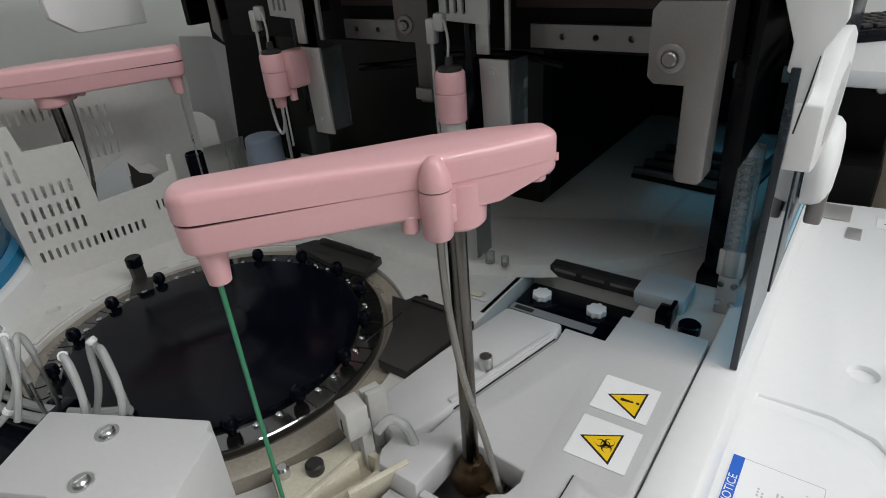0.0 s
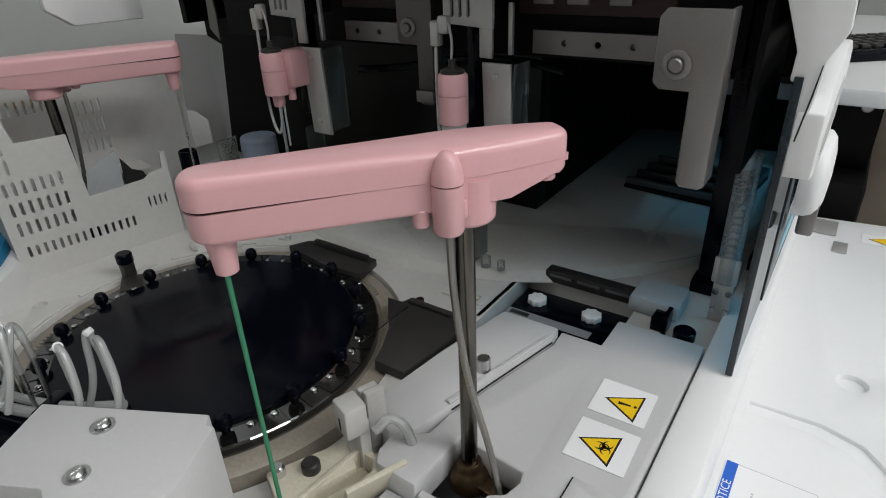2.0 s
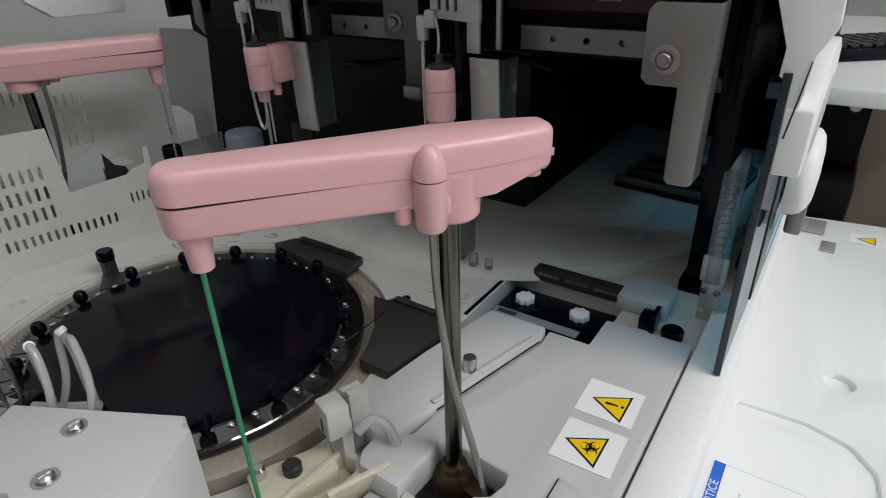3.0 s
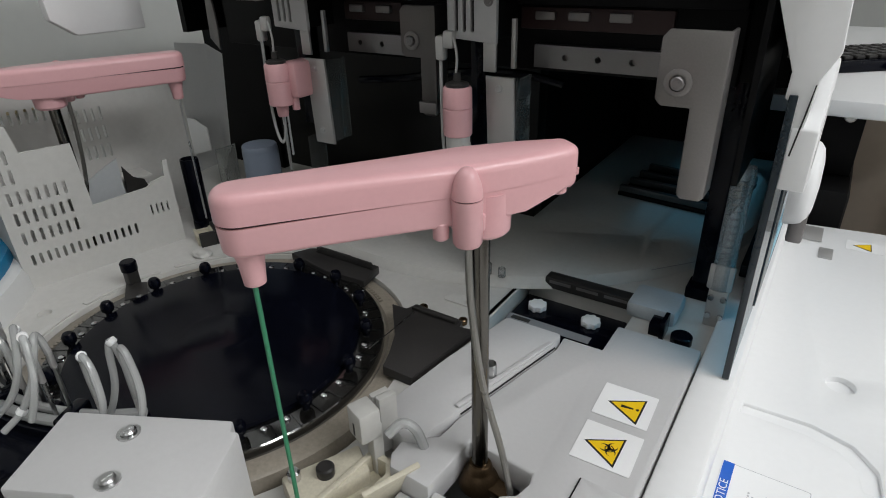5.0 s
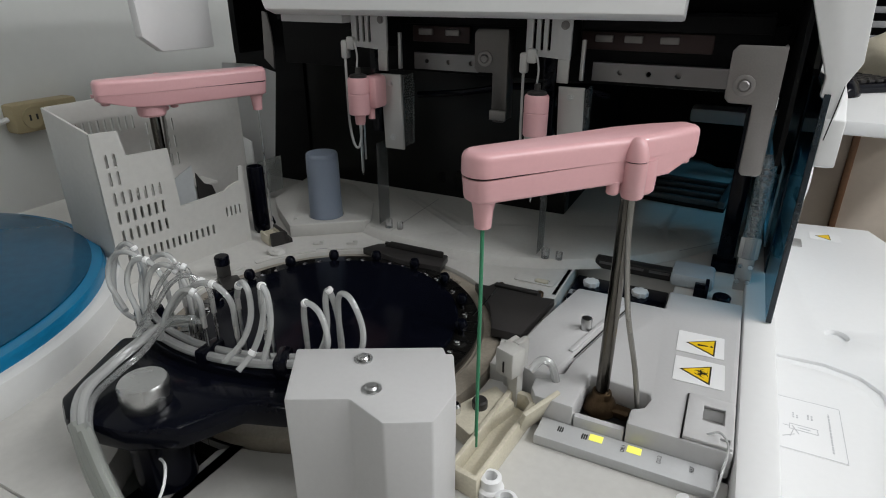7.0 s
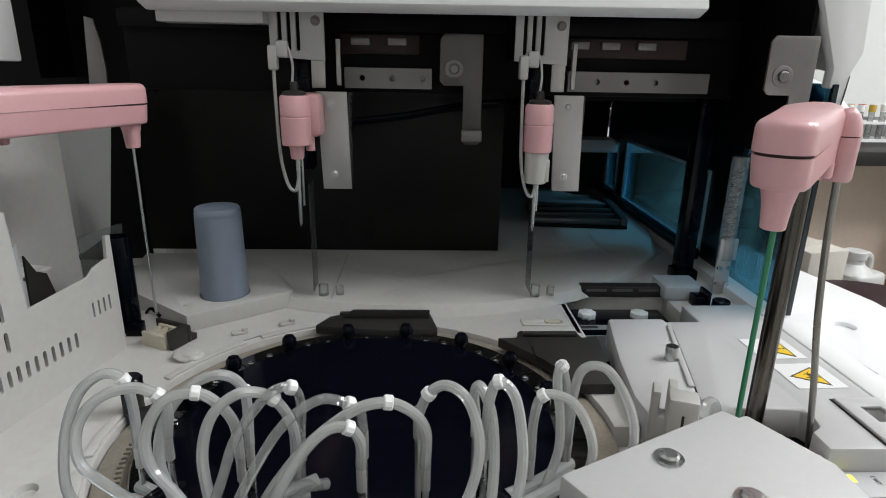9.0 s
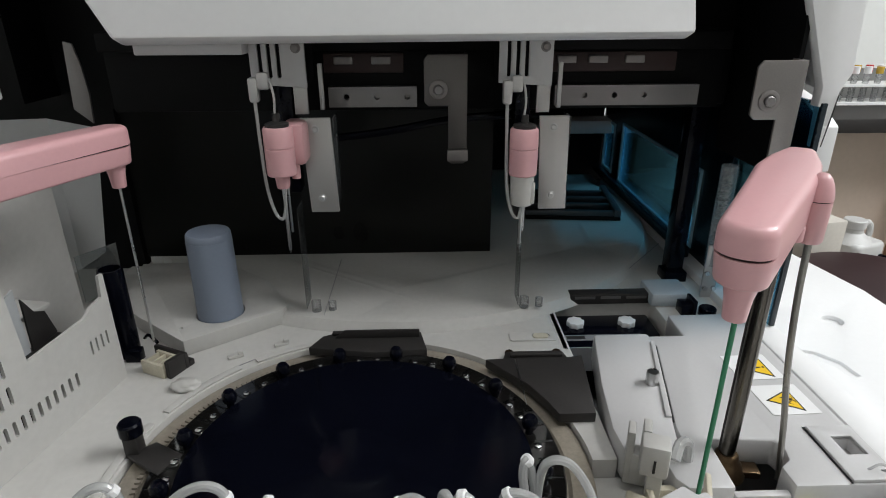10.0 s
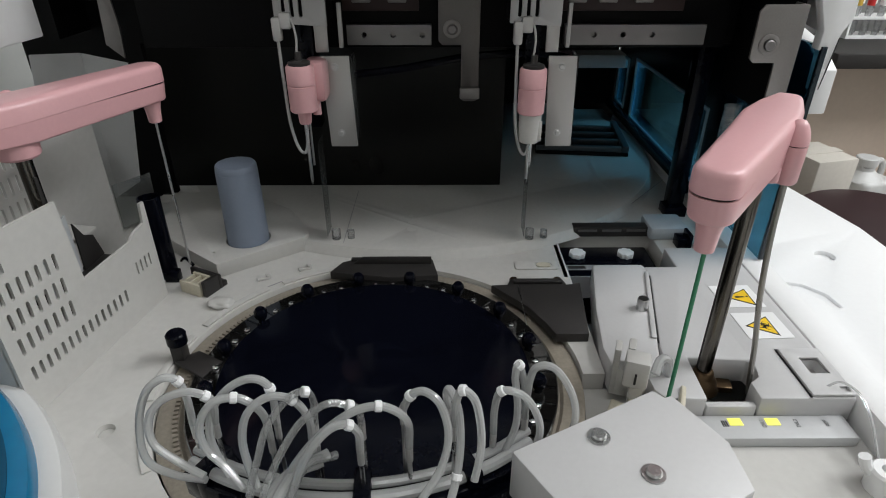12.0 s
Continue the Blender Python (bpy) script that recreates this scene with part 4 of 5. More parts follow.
# ---- slotted guard on the left ----
gd = thing("slotted_guard", "pale slotted sheet guard round the reagent arm", "guard", -0.653, 0.183, -0.0099, 78.5)


def slot(u, v, w=0.0030, hgt=0.0125):
    return rounded(u - w / 2, u + w / 2, v - hgt / 2, v + hgt / 2, w * 0.45, 3)


holes = [slot(0.012 + 0.0074 * i, 0.031) for i in range(15)] + [slot(0.137 + 0.006 * i, 0.047, 0.002) for i in range(4)]
for r in range(3):
    holes += [slot(0.011 + 0.0082 * i, 0.056 + 0.021 * r, 0.0032, 0.0145) for i in range(7)]
holes += [slot(0.011 + 0.0082 * i, 0.056 + 0.021 * 3 + 0.001, 0.0032, 0.0155) for i in range(2)] + [slot(0.011 + 0.0082 * i, 0.139, 0.0032, 0.0145) for i in range(2)]
out = [(0, 0), (0.166, 0.0), (0.166, 0.100), (0.161, 0.100), (0.159, 0.082), (0.145, 0.079), (0.138, 0.074), (0.080, 0.071), (0.077, 0.140), (0.032, 0.141), (0.028, 0.168), (0.0, 0.169)]
part("slotted_front", moved(prism(out, 0.0, 0.0028, holes, 0.0), pose(0, 0, 0, 90)), DECK, gd)
part("side_wall", moved(prism([(0, 0), (0.092, 0), (0.092, 0.185), (0.0, 0.169)], 0, 0.0028, (), 0.0008), pose(0.0005, 0.0028, 0, 90, 0, 92)), DECK, gd)
hb2 = [slot(0.025 + 0.008 * i, 0.155, 0.003, 0.016) for i in range(9)] + [slot(0.105 + 0.008 * (i % 5), 0.10 + 0.022 * (i // 5), 0.003, 0.016) for i in range(15)]
part("rear_wall", moved(prism([(0, 0), (0.236, 0), (0.236, 0.178), (0.19, 0.19), (0.0, 0.185)], 0, 0.0028, hb2), pose(0.0, 0.094, 0, 90)), DECK, gd, "slotted rear wall")
# Darkness of the open hollow is put into a charcoal plate.
part("hollow_shade_plate", box(0.076, 0.160, 0.004, 0.052, 0.040, 0.044, 0.001), DARKPLATE, gd, "charcoal plate painting the dark hollow inside the guard")
part("inner_shelf", box(0.070, 0.165, 0.054, 0.090, 0.066, 0.070, 0.001), DECK, gd, "pale shelf inside the guard")
curl = [(0.078 + 0.05 * i / 10, 0.030 + 0.016 * math.sin(math.pi * i / 20)) for i in range(11)]
fold = prism(curl + [(x, y + 0.0016) for x, y in curl[::-1]], 0.044, 0.100)
for v in fold.verts:
    if v.co.z > 0.09:
        v.co.z -= 0.020 * (0.128 - v.co.x) / 0.05
part("curved_fold", fold, SHEET, gd, "pale curved sheet inside the guard")
# Charcoal wing stands in for the shadow side of the pale sheet.
part("fold_shade_wing", moved(prism([(0, 0), (0.032, 0), (0.024, 0.024), (0.012, 0.030), (0.002, 0.046)], 0, 0.0016), pose(0.129, 0.046, 0.044, 90, 0, 10)), DARKPLATE, gd, "charcoal wing painting the shaded side of the curved sheet")

# pedestal with the blue-grey cap
structure("pedestal", prism([(-0.690, 0.555), (-0.668, 0.452), (-0.640, 0.425), (-0.577, 0.375), (-0.500, 0.432), (-0.496, 0.442), (-0.504, 0.460), (-0.530, 0.505), (-0.60, 0.56)], -0.0099, 0.0062, [circle(-0.56, 0.432, 0.0235, 36), circle(-0.588, 0.40, 0.002, 10)], 0.0012),
          DECK, "raised off-white pedestal at the rear of the deck", "deck")
mc = thing("round_cap", "blue-grey cylindrical cap standing on the pedestal", "cap", -0.56, 0.432, -0.0099)
part("sleeve", lathe([(0.0225, 0.0), (0.0222, 0.008), (0.0212, 0.0950), (0.0211, 0.0960)], 0, 0, 48), BLUEGREY, mc)
part("top", lathe([(0.0209, 0.0958), (0.0211, 0.0964), (0.0206, 0.1015), (0.0195, 0.103), (0.0, 0.1034)], 0, 0, 48), BLUEGREY, mc, "rounded blue-grey top")
dp = thing("wash_pot", "dark cylindrical wash pot beside the guard", "pot", -0.632, 0.382, -0.0099)
part("pot", lathe([(0.0108, 0.0), (0.0108, 0.086), (0.0102, 0.088), (0.0088, 0.088), (0.0088, 0.078), (0.0, 0.078)], 0, 0, 28), BLACK, dp)
part("foot", box(0.004, 0.018, -0.016, -0.006, 0.0, 0.012, 0.001), BLACK, dp)
cc = thing("cream_connector", "cream slotted connector on the deck edge", "connector", -0.589, 0.353, -0.0099, -26)
part("shell", joined(box(-0.014, 0.012, -0.010, -0.007, 0.0, 0.013, 0.0006), box(-0.014, 0.012, 0.007, 0.010, 0.0, 0.013, 0.0006), box(-0.014, 0.012, -0.007, 0.007, 0.0, 0.005)), CREAM, cc)
for i in range(3):
    part("blade", box(-0.012 + 0.008 * i, -0.010 + 0.008 * i, -0.007, 0.007, 0.005, 0.012), CREAM, cc)
part("mount", joined(box(-0.020, 0.018, 0.010, 0.014, 0.0, 0.0155, 0.001), box(0.013, 0.018, -0.008, 0.010, 0.0, 0.017, 0.001), box(-0.020, 0.018, 0.014, 0.020, 0.0, 0.006, 0.001)), DARKPLATE, cc, "charcoal mounting bracket")
part("lead", tube([(-0.016, 0.012, 0.018), (-0.028, 0.014, 0.022), (-0.040, 0.018, 0.014)], 0.0016, 8), BLACK, cc, "black lead")
dh = thing("deck_plug", "off-white sunk plug in the deck", "plug", -0.592, 0.168, -0.018)
part("plug", lathe([(0.0064, 0.0), (0.0064, 0.0030), (0.0054, 0.0042), (0.0, 0.0046)], 0, 0, 24), DECK, dh)
for x, y in ((-0.492, 0.392), (-0.53, 0.372)):
    st = thing("deck_recess_clip", "small off-white clip on the deck", "clip", x, y, -0.0099, 25)
    part("clip", joined(box(-0.007, 0.007, -0.003, 0.003, 0, 0.003, 0.001), box(0.002, 0.007, -0.003, 0.001, 0.003, 0.006, 0.0008)), DECK, st)

wd = thing("tissue_wad", "crumpled white tissue wad beside the disc rim", "tissue", -0.558, 0.326, -0.0099)
wm = bmesh.new()
bmesh.ops.create_icosphere(wm, subdivisions=4, radius=1)
for v in wm.verts:
    k = 1 + 0.22 * noise.noise(v.co * 1.6) + 0.05 * noise.noise(v.co * 5)
    v.co = (v.co.x * 0.013 * k, v.co.y * 0.009 * k, max(-0.4, v.co.z) * 0.006 * k + 0.0026)
part("wad", wm, DECK, wd)

# raised lip of the deck behind the disc
lip = []
for a0, a1 in ((104, 128), (133, 158), (163, 190), (194, 214)):
    lip.append(prism(circle(DX, DY, 0.1765, 14, a0, a1) + circle(DX, DY, 0.1700, 14, a0, a1)[::-1], -0.0099, -0.0080, (), 0.0006))
structure("deck_lip", joined(*lip), DECK, "notched off-white lip of the deck round the disc", "deck")

# deck joints
structure("deck_joint", joined(prism(circle(DX, DY, 0.1782, 20, 118, 150) + circle(DX, DY, 0.1774, 20, 118, 150)[::-1], -0.0098, -0.0094), box(-0.4565, -0.4557, 0.43, 0.57, 0.0010, 0.0013), moved(box(-0.0004, 0.0004, 0.0, 0.10, 0.0010, 0.0013), pose(-0.11, 0.53, 0, 0, 0, -40))), GREYINK, "thin dark joints in the carousel cover", "trim")

# ---- blue-lidded tank ----
tk = thing("sample_carousel", "large round carousel with dark blue lid", "carousel", -0.808, -0.031, -0.0099)
part("housing", lathe([(0.268, -0.05), (0.268, 0.018), (0.265, 0.026), (0.259, 0.028), (0.256, 0.028)], 0, 0, 120), mat("white_housing_plastic", (0.66, 0.66, 0.65), 0.4, scale=12, vary=0.03), tk, "white round housing")
part("lid_rim", lathe([(0.2535, 0.010), (0.2535, 0.034), (0.251, 0.0385), (0.241, 0.0405), (0.238, 0.0405)], 0, 0, 120), BLUERIM, tk, "bright blue lid rim")
part("lid", lathe([(0.2415, 0.036), (0.2415, 0.0418), (0.236, 0.0432), (0.15, 0.046), (0.0, 0.047)], 0, 0, 120), BLUELID, tk, "glossy dark blue lid")
part("grip", prism(rounded(-0.045, 0.045, -0.014, 0.014, 0.013), 0.0455, 0.056, (), 0.003), BLUELID, tk, "low lid grip")
sl = thing("deck_slit", "thin dark slit in the white deck", "slit", -0.585, 0.02, -0.0099, 58)
part("slit", box(-0.032, 0.032, -0.0007, 0.0007, 0.0002, 0.0006), INK, sl)
structure("deck_left", prism([(-1.0, 0.60), (-0.7205, 0.60), (-0.7205, -0.047), (-0.385, -0.0475), (-0.385, -0.30), (-1.0, -0.30)], -0.06, -0.0125, bevel=0.001), DECK, "off-white outer deck round the sample carousel", "deck")

# ---- rear gantry ----
gt = thing("gantry_rail", "black gantry beam with steel guide rails", "gantry", -0.27, 0.48, 0.211)
part("beam", box(-0.38, 0.21, 0.006, 0.05, -0.014, 0.06, 0.001), DULL, gt, "black beam")
part("upper_beam", box(-0.38, 0.21, -0.004, 0.02, 0.042, 0.058, 0.001), DULL, gt)
for x0, x1 in ((-0.172, -0.088), (0.045, 0.185)):
    hh = [circle((-0.155 if x0 < 0 else 0.074) + 0.029 * i, 0, 0.0027, 14) for i in range(3)]
    part("guide_rail", vplate(rect(x0, x1, -0.0095, 0.0095), -0.004, 0.010, hh, 0.0), RAILMAT, gt, "steel guide rail with screw holes")
for i, x in enumerate((-0.126, -0.097, 0.074, 0.132)):
    part("rail_screw", moved(cyl(0, 0, 0.0024, 0, 0.002, 12), pose(x, 0.003, 0.0, 90)), DIMPLATE, gt)
part("ribbon", box(-0.175, -0.10, -0.002, 0.004, 0.022, 0.040, 0.001), DARKRED, gt, "dark red ribbon cable")
part("ribbon", box(0.03, 0.16, -0.002, 0.004, 0.022, 0.040, 0.001), DARKRED, gt, "dark red ribbon cable")
part("cable", tube([(-0.18, 0.02, -0.045), (-0.12, 0.02, -0.038), (-0.05, 0.02, -0.026), (0.02, 0.02, -0.022), (0.06, 0.03, -0.03)], 0.004, 8), BLACK, gt, "black sagging cable")
for x in (-0.165, -0.13, 0.045, 0.075, 0.11):
    part("connector", box(x, x + 0.018, -0.006, 0.0, 0.030, 0.037, 0.001), DIMPLATE, gt, "grey connector")


def hanging_bracket(x, y, z, s, legs, label, material):
    t = thing("hanging_bracket", label, "bracket", x, y, z)
    o = [(-0.0130, -0.011), (-0.0130, 0.026), (-0.009, 0.031), (0.0265, 0.031), (0.0265, legs), (0.0235, legs - 0.003), (0.0115, legs - 0.003), (0.0090, legs), (0.0090, -0.015), (-0.009, -0.015)]
    part("plate", vplate(o, 0, 0.003, (), 0.0008), material, t)
    part("return_flange", box(0.0245, 0.0265, 0.003, 0.02, legs, 0.031, 0.0005), material, t)
    part("washer", moved(lathe([(0.0085, 0), (0.0085, 0.0012), (0.0075, 0.0018), (0.0052, 0.0018), (0.0050, 0.0006)], 0, 0, 28), pose(0, 0, 0, 90)), DIMPLATE, t, "large steel washer")
    part("bolt", moved(joined(cyl(0, 0, 0.0042, 0, 0.0042, 20, ch=0.0008), cyl(0, 0, 0.0018, 0.004, 0.0046, 6)), pose(0, 0, 0, 90)), RAILMAT, t, "hex socket bolt")
    if legs > -0.07:
        part("pad", box(0.008, 0.0275, -0.004, 0.0, legs, legs + 0.011, 0.001), DIMPLATE, t, "small clamp pad")
    return t


hanging_bracket(-0.077, 0.368, 0.221, 1.0, -0.0715, "grey zinc hanging bracket with large bolt", ZINC)
hanging_bracket(-0.338, 0.449, 0.221, 1.0, -0.066, "hanging bracket with bolt, coloured darker for shade", SHADED_ZINC)
rb = thing("motor_block", "black motor block behind the hanging bracket", "motor", -0.10, 0.50, 0.21)
part("body", box(-0.02, 0.055, 0.0, 0.06, -0.012, 0.05, 0.002), DULL, rb)


def carriage(x, label):
    """A slotted block with the clear-fronted plate and slider below it."""
    t = thing("pipettor_carriage", label, "carriage", x, 0.43, 0)
    sl = [rounded(-0.040 + 0.0078 * i, -0.0365 + 0.0078 * i, 0.234, 0.270, 0.0015, 3) for i in range(3)]
    part("slotted_block", vplate([(-0.047, 0.229), (0.0, 0.226), (0.0, 0.285), (-0.047, 0.285)], 0.0, 0.004, sl, 0.0004), GREY, t, "pale slotted block")
    part("block_side", box(-0.047, 0.0, 0.004, 0.04, 0.229, 0.285, 0.001), DULL, t)
    part("ear", vplate(rect(-0.0125, -0.0005, 0.203, 0.2265), 0.001, 0.003, (), 0.0005), SATIN, t)
    screw(t, -0.007, 0.0, 0.259, 0.003, "y", 0.002, DIMPLATE)
    part("slider", box(-0.030, -0.016, 0.010, 0.03, 0.128, 0.23, 0.001), BLACK, t, "black vertical slider")
    part("guide", box(0.008, 0.012, 0.012, 0.016, 0.205, 0.245, 0.0005), SATIN, t, "bright guide edge")
    part("front_plate", vplate([(-0.009, 0.200), (0.018, 0.200), (0.0205, 0.112), (-0.0055, 0.112)], -0.001, 0.003, (), 0.0005), SATIN, t, "satin aluminium front plate")
    part("plate_side", box(0.0185, 0.0205, 0.002, 0.028, 0.115, 0.199, 0.0004), PALEPANE, t)
    screw(t, 0.004, -0.001, 0.190, 0.0026, "y", 0.002)
    screw(t, 0.0055, -0.001, 0.126, 0.0026, "y", 0.002)
    part("guard_strip", box(-0.020, -0.0195, 0.0, 0.026, 0.008, 0.115), PALEPANE, t, "clear plastic guard")
    part("guard_foot", joined(cyl(-0.012, 0.01, 0.005, 0.0009, 0.012, 14), cyl(0.004, 0.012, 0.004, 0.0009, 0.010, 14)), CLEARTUBE, t, "clear guard foot")
    return t


carriage(-0.453, "black pipettor carriage with pale slotted block and plate")
carriage(-0.2385, "black pipettor carriage with pale slotted block and plate")


def pipettor(x, y, low, white, label):
    t = thing("pipettor", label, "pipettor", x, y, 0)
    part("body", lathe([(0.0118, low), (0.0126, low + 0.001), (0.0128, low + 0.0235), (0.0122, low + 0.0240), (0.0122, low + 0.0246), (0.0128, low + 0.0250), (0.0126, low + 0.040), (0.0112, low + 0.042)], 0, 0, 32), PINK, t, "pink moulded body")
    if not white:
        part("back_body", box(0.0, 0.021, 0.004, 0.036, low + 0.006, low + 0.043, 0.005), PINK, t, "pink rear body")
    part("cap", lathe([(0.010, low + 0.042), (0.010, low + 0.0445), (0.0075, low + 0.0455), (0.0035, low + 0.046), (0.003, low + 0.053)], 0, 0, 20), DARKPLATE, t, "dark grey cap")
    if white:
        part("collar", lathe([(0.0088, low - 0.028), (0.0098, low - 0.027), (0.0108, low - 0.002), (0.0108, low)], 0, 0, 24), DECK, t, "white lower collar")
        part("collar_tab", box(0.006, 0.011, -0.007, 0.004, low - 0.026, low - 0.006, 0.001), DECK, t)
    else:
        part("nozzle", lathe([(0.0052, low - 0.012), (0.0058, low - 0.010), (0.0066, low)], 0, 0, 20), PINK, t)
        part("small_nozzle", cyl(0.010, 0.010, 0.0040, low - 0.006, low + 0.008, 14), PINK, t)
    part("needle", lathe([(0.0006, low - 0.074), (0.0016, low - 0.068), (0.0018, low - 0.010)], 0, 0, 10), STEEL, t, "steel needle")
    part("second_needle", cyl(0.003, 0.003, 0.0012, low - 0.055, low, 8), STEEL, t)
    part("hook", joined(tube([(-0.001, 0.0, low + 0.052), (0.0, 0, low + 0.066), (-0.003, 0, low + 0.080), (-0.010, 0.002, low + 0.083), (-0.015, 0.003, low + 0.076)], 0.0011, 8),
                        box(-0.020, -0.012, -0.003, 0.006, low + 0.062, low + 0.082, 0.002), box(-0.013, -0.003, -0.002, 0.005, low + 0.072, low + 0.086, 0.002)), SATIN, t, "bright tube clip")
    part("tubing", tube([(-0.016, 0.0, low + 0.066), (-0.0155, -0.001, low + 0.03), (-0.014, -0.002, low - 0.010), (-0.009, -0.003, low - 0.034), (-0.003, -0.003, low - 0.040), (0.0, -0.001, low - 0.030), (0.001, 0, low - 0.012)], 0.0015, 8), TUBE, t, "thin milky tubing")
    return t


pipettor(-0.476, 0.403, 0.156, False, "pink pipettor with steel needle and looped tube")
pipettor(-0.264, 0.410, 0.1515, True, "pink pipettor with white collar and steel needle")

# deep interior on the right
ty = thing("bottle_tray", "dark slatted bottle tray deep in the analyzer", "tray", -0.125, 0.755, 0.001, -6)
part("base", box(-0.075, 0.062, -0.055, 0.075, 0.0, 0.005, 0.001), DULL, ty)
SLATE = mat("slate_bar", (0.06, 0.075, 0.085), 0.4)
for i in range(4):
    part("bar", box(-0.075, 0.052, -0.052 + 0.033 * i, -0.044 + 0.033 * i, 0.005, 0.013, 0.001), SLATE, ty)
part("end_rail", box(0.052, 0.062, -0.055, 0.075, 0.005, 0.016, 0.002), SLATE, ty)
pc = thing("black_post", "black upright post with grey fittings", "post", -0.060, 0.527, -0.0099)
part("post", box(-0.009, 0.009, -0.009, 0.009, 0.0, 0.27, 0.001), BLACK, pc)
part("base", box(-0.013, 0.013, -0.014, 0.010, 0.0, 0.012, 0.001), BLACK, pc)
sf = thing("spring_fitting", "milky spring and pulley fitting by the side door", "fitting", -0.040, 0.475, -0.0099)
part("bracket", box(-0.008, 0.008, -0.001, 0.002, 0.0, 0.040, 0.001), SATIN, sf)
part("tube", cyl(0.0, 0.0, 0.0085, 0.04, 0.150, 18), CLEARTUBE, sf, "clear tube")
part("spring", tube([(0.005 * math.cos(1.6 * i), 0.005 * math.sin(1.6 * i), 0.045 + 0.0016 * i) for i in range(60)], 0.0008, 6, 2), RAILMAT, sf, "fine steel spring")
part("pulley_cheek", box(-0.010, 0.010, -0.006, -0.003, 0.040, 0.064, 0.002), SATIN, sf, "satin pulley cheek")
for x, z in ((-0.005, 0.012), (0.005, 0.012), (-0.005, 0.030), (0.005, 0.030)):
    part("bolt", moved(cyl(0, 0, 0.0026, 0, 0.003, 10), pose(x, -0.001, z, 90)), CHROME, sf)

# ---- white side cover on the right ----
CZ = -0.070
dims = [circle(0.071, 0.533, 0.012, 24), circle(0.150, 0.522, 0.012, 24)]
groove = [(0.0, 0.449), (0.050, 0.448), (0.075, 0.440), (0.088, 0.424), (0.092, 0.405), (0.104, 0.405), (0.101, 0.432), (0.084, 0.453), (0.054, 0.463), (0.0, 0.463)]
structure("side_cover", prism([(-0.0120, -0.30), (0.245, -0.30), (0.245, 0.60), (0.215, 0.76), (0.15, 0.925), (0.0, 0.905), (-0.0120, 0.90)], CZ - 0.02, CZ, dims + [groove], 0.002), COVER, "white side cover with finger dimples", "cover")
structure("side_cover_floor", joined(box(0.05, 0.19, 0.50, 0.56, CZ - 0.012, CZ - 0.006), box(-0.004, 0.15, 0.40, 0.468, CZ - 0.012, CZ - 0.004)), COVER, "white recessed floor of grooves and dimples", "cover")
nl = thing("notice_sticker", "white notice sticker with blue heading bar", "sticker", 0.029, 0.343, CZ + 0.0002)
part("backing", prism(rounded(-0.031, 0.031, -0.040, 0.040, 0.002, 4), 0, 0.0003), PAPER, nl)
part("heading_bar", box(-0.0305, -0.0225, -0.0395, 0.0395, 0.0003, 0.0005), BLUEINK, nl)
fc = bpy.data.curves.new("heading_text", "FONT")
fc.body, fc.size, fc.align_x, fc.align_y = "NOTICE", 0.0085, "CENTER", "CENTER"
tx = new("heading_text", fc)
fc.materials.append(PAPER)
tx.parent = nl
tx.matrix_basis = pose(-0.0263, 0.004, 0.0007, 0, 0, 90)
random.seed(4)
for x, y0, y1 in ((-0.009, 0.008, 0.016), (-0.006, 0.008, 0.014), (0.003, 0.010, 0.018), (0.006, 0.010, 0.017), (0.020, -0.030, 0.026)):
    y = y0
    while y < y1:
        w = random.uniform(0.0016, 0.0040)
        part("print_word", box(x - 0.0007, x + 0.0007, y, min(y1, y + w), 0.0003, 0.0005), PALEINK, nl)
        y += w + 0.0012
for x0, x1, y0, y1 in ((-0.013, 0.010, -0.010, -0.0094), (-0.013, 0.010, -0.0026, -0.0020), (-0.013, -0.0124, -0.010, -0.002), (0.0094, 0.010, -0.010, -0.002), (-0.006, 0.004, -0.0064, -0.0056), (-0.018, -0.013, -0.0065, -0.0058)):
    part("drawing_line", box(x0, x1, y0, y1, 0.0003, 0.0005), PALEINK, nl)
for i in range(3):
    part("drawing_line", moved(box(-0.006, 0.006, -0.0004, 0.0004, 0.0003, 0.0005), pose(-0.014 + 0.003 * i, -0.020 + 0.005 * i, 0, 0, 0, 35 + 40 * i)), PALEINK, nl)
part("border", prism(rounded(-0.0302, 0.0302, -0.0392, 0.0392, 0.0015, 4), 0.0003, 0.00045, [rounded(-0.0297, 0.0297, -0.0387, 0.0387, 0.0013, 4)]), PALEINK, nl)
rc = thing("cover_button", "small grey rectangular button on the white cover", "button", 0.041, 0.815, CZ)
part("button", box(-0.008, 0.008, -0.016, 0.016, 0.0, 0.002, 0.001), SATIN, rc)
ms = thing("metal_plate", "small satin metal plate at the cover corner", "plate", 0.018, 0.872, CZ + 0.001)
part("plate", box(-0.016, 0.016, -0.024, 0.024, 0.0, 0.001, 0.0004), SATIN, ms)
s3 = sticker("warning_sticker", "small white sticker with yellow warning triangle", 0.062, 0.105, 0.845, 0.875, CZ + 0.0003, 0)
triangle(s3, 0.014, 0.0, 0.0, 150 + 32)

# ---- room beyond ----
ot = thing("wall_outlet", "yellowed surface-mounted wall outlet box", "outlet", -1.25, 0.48, 0.075)
part("box", box(0.0, 0.035, -0.06, 0.06, -0.026, 0.026, 0.006), OUTLET, ot)
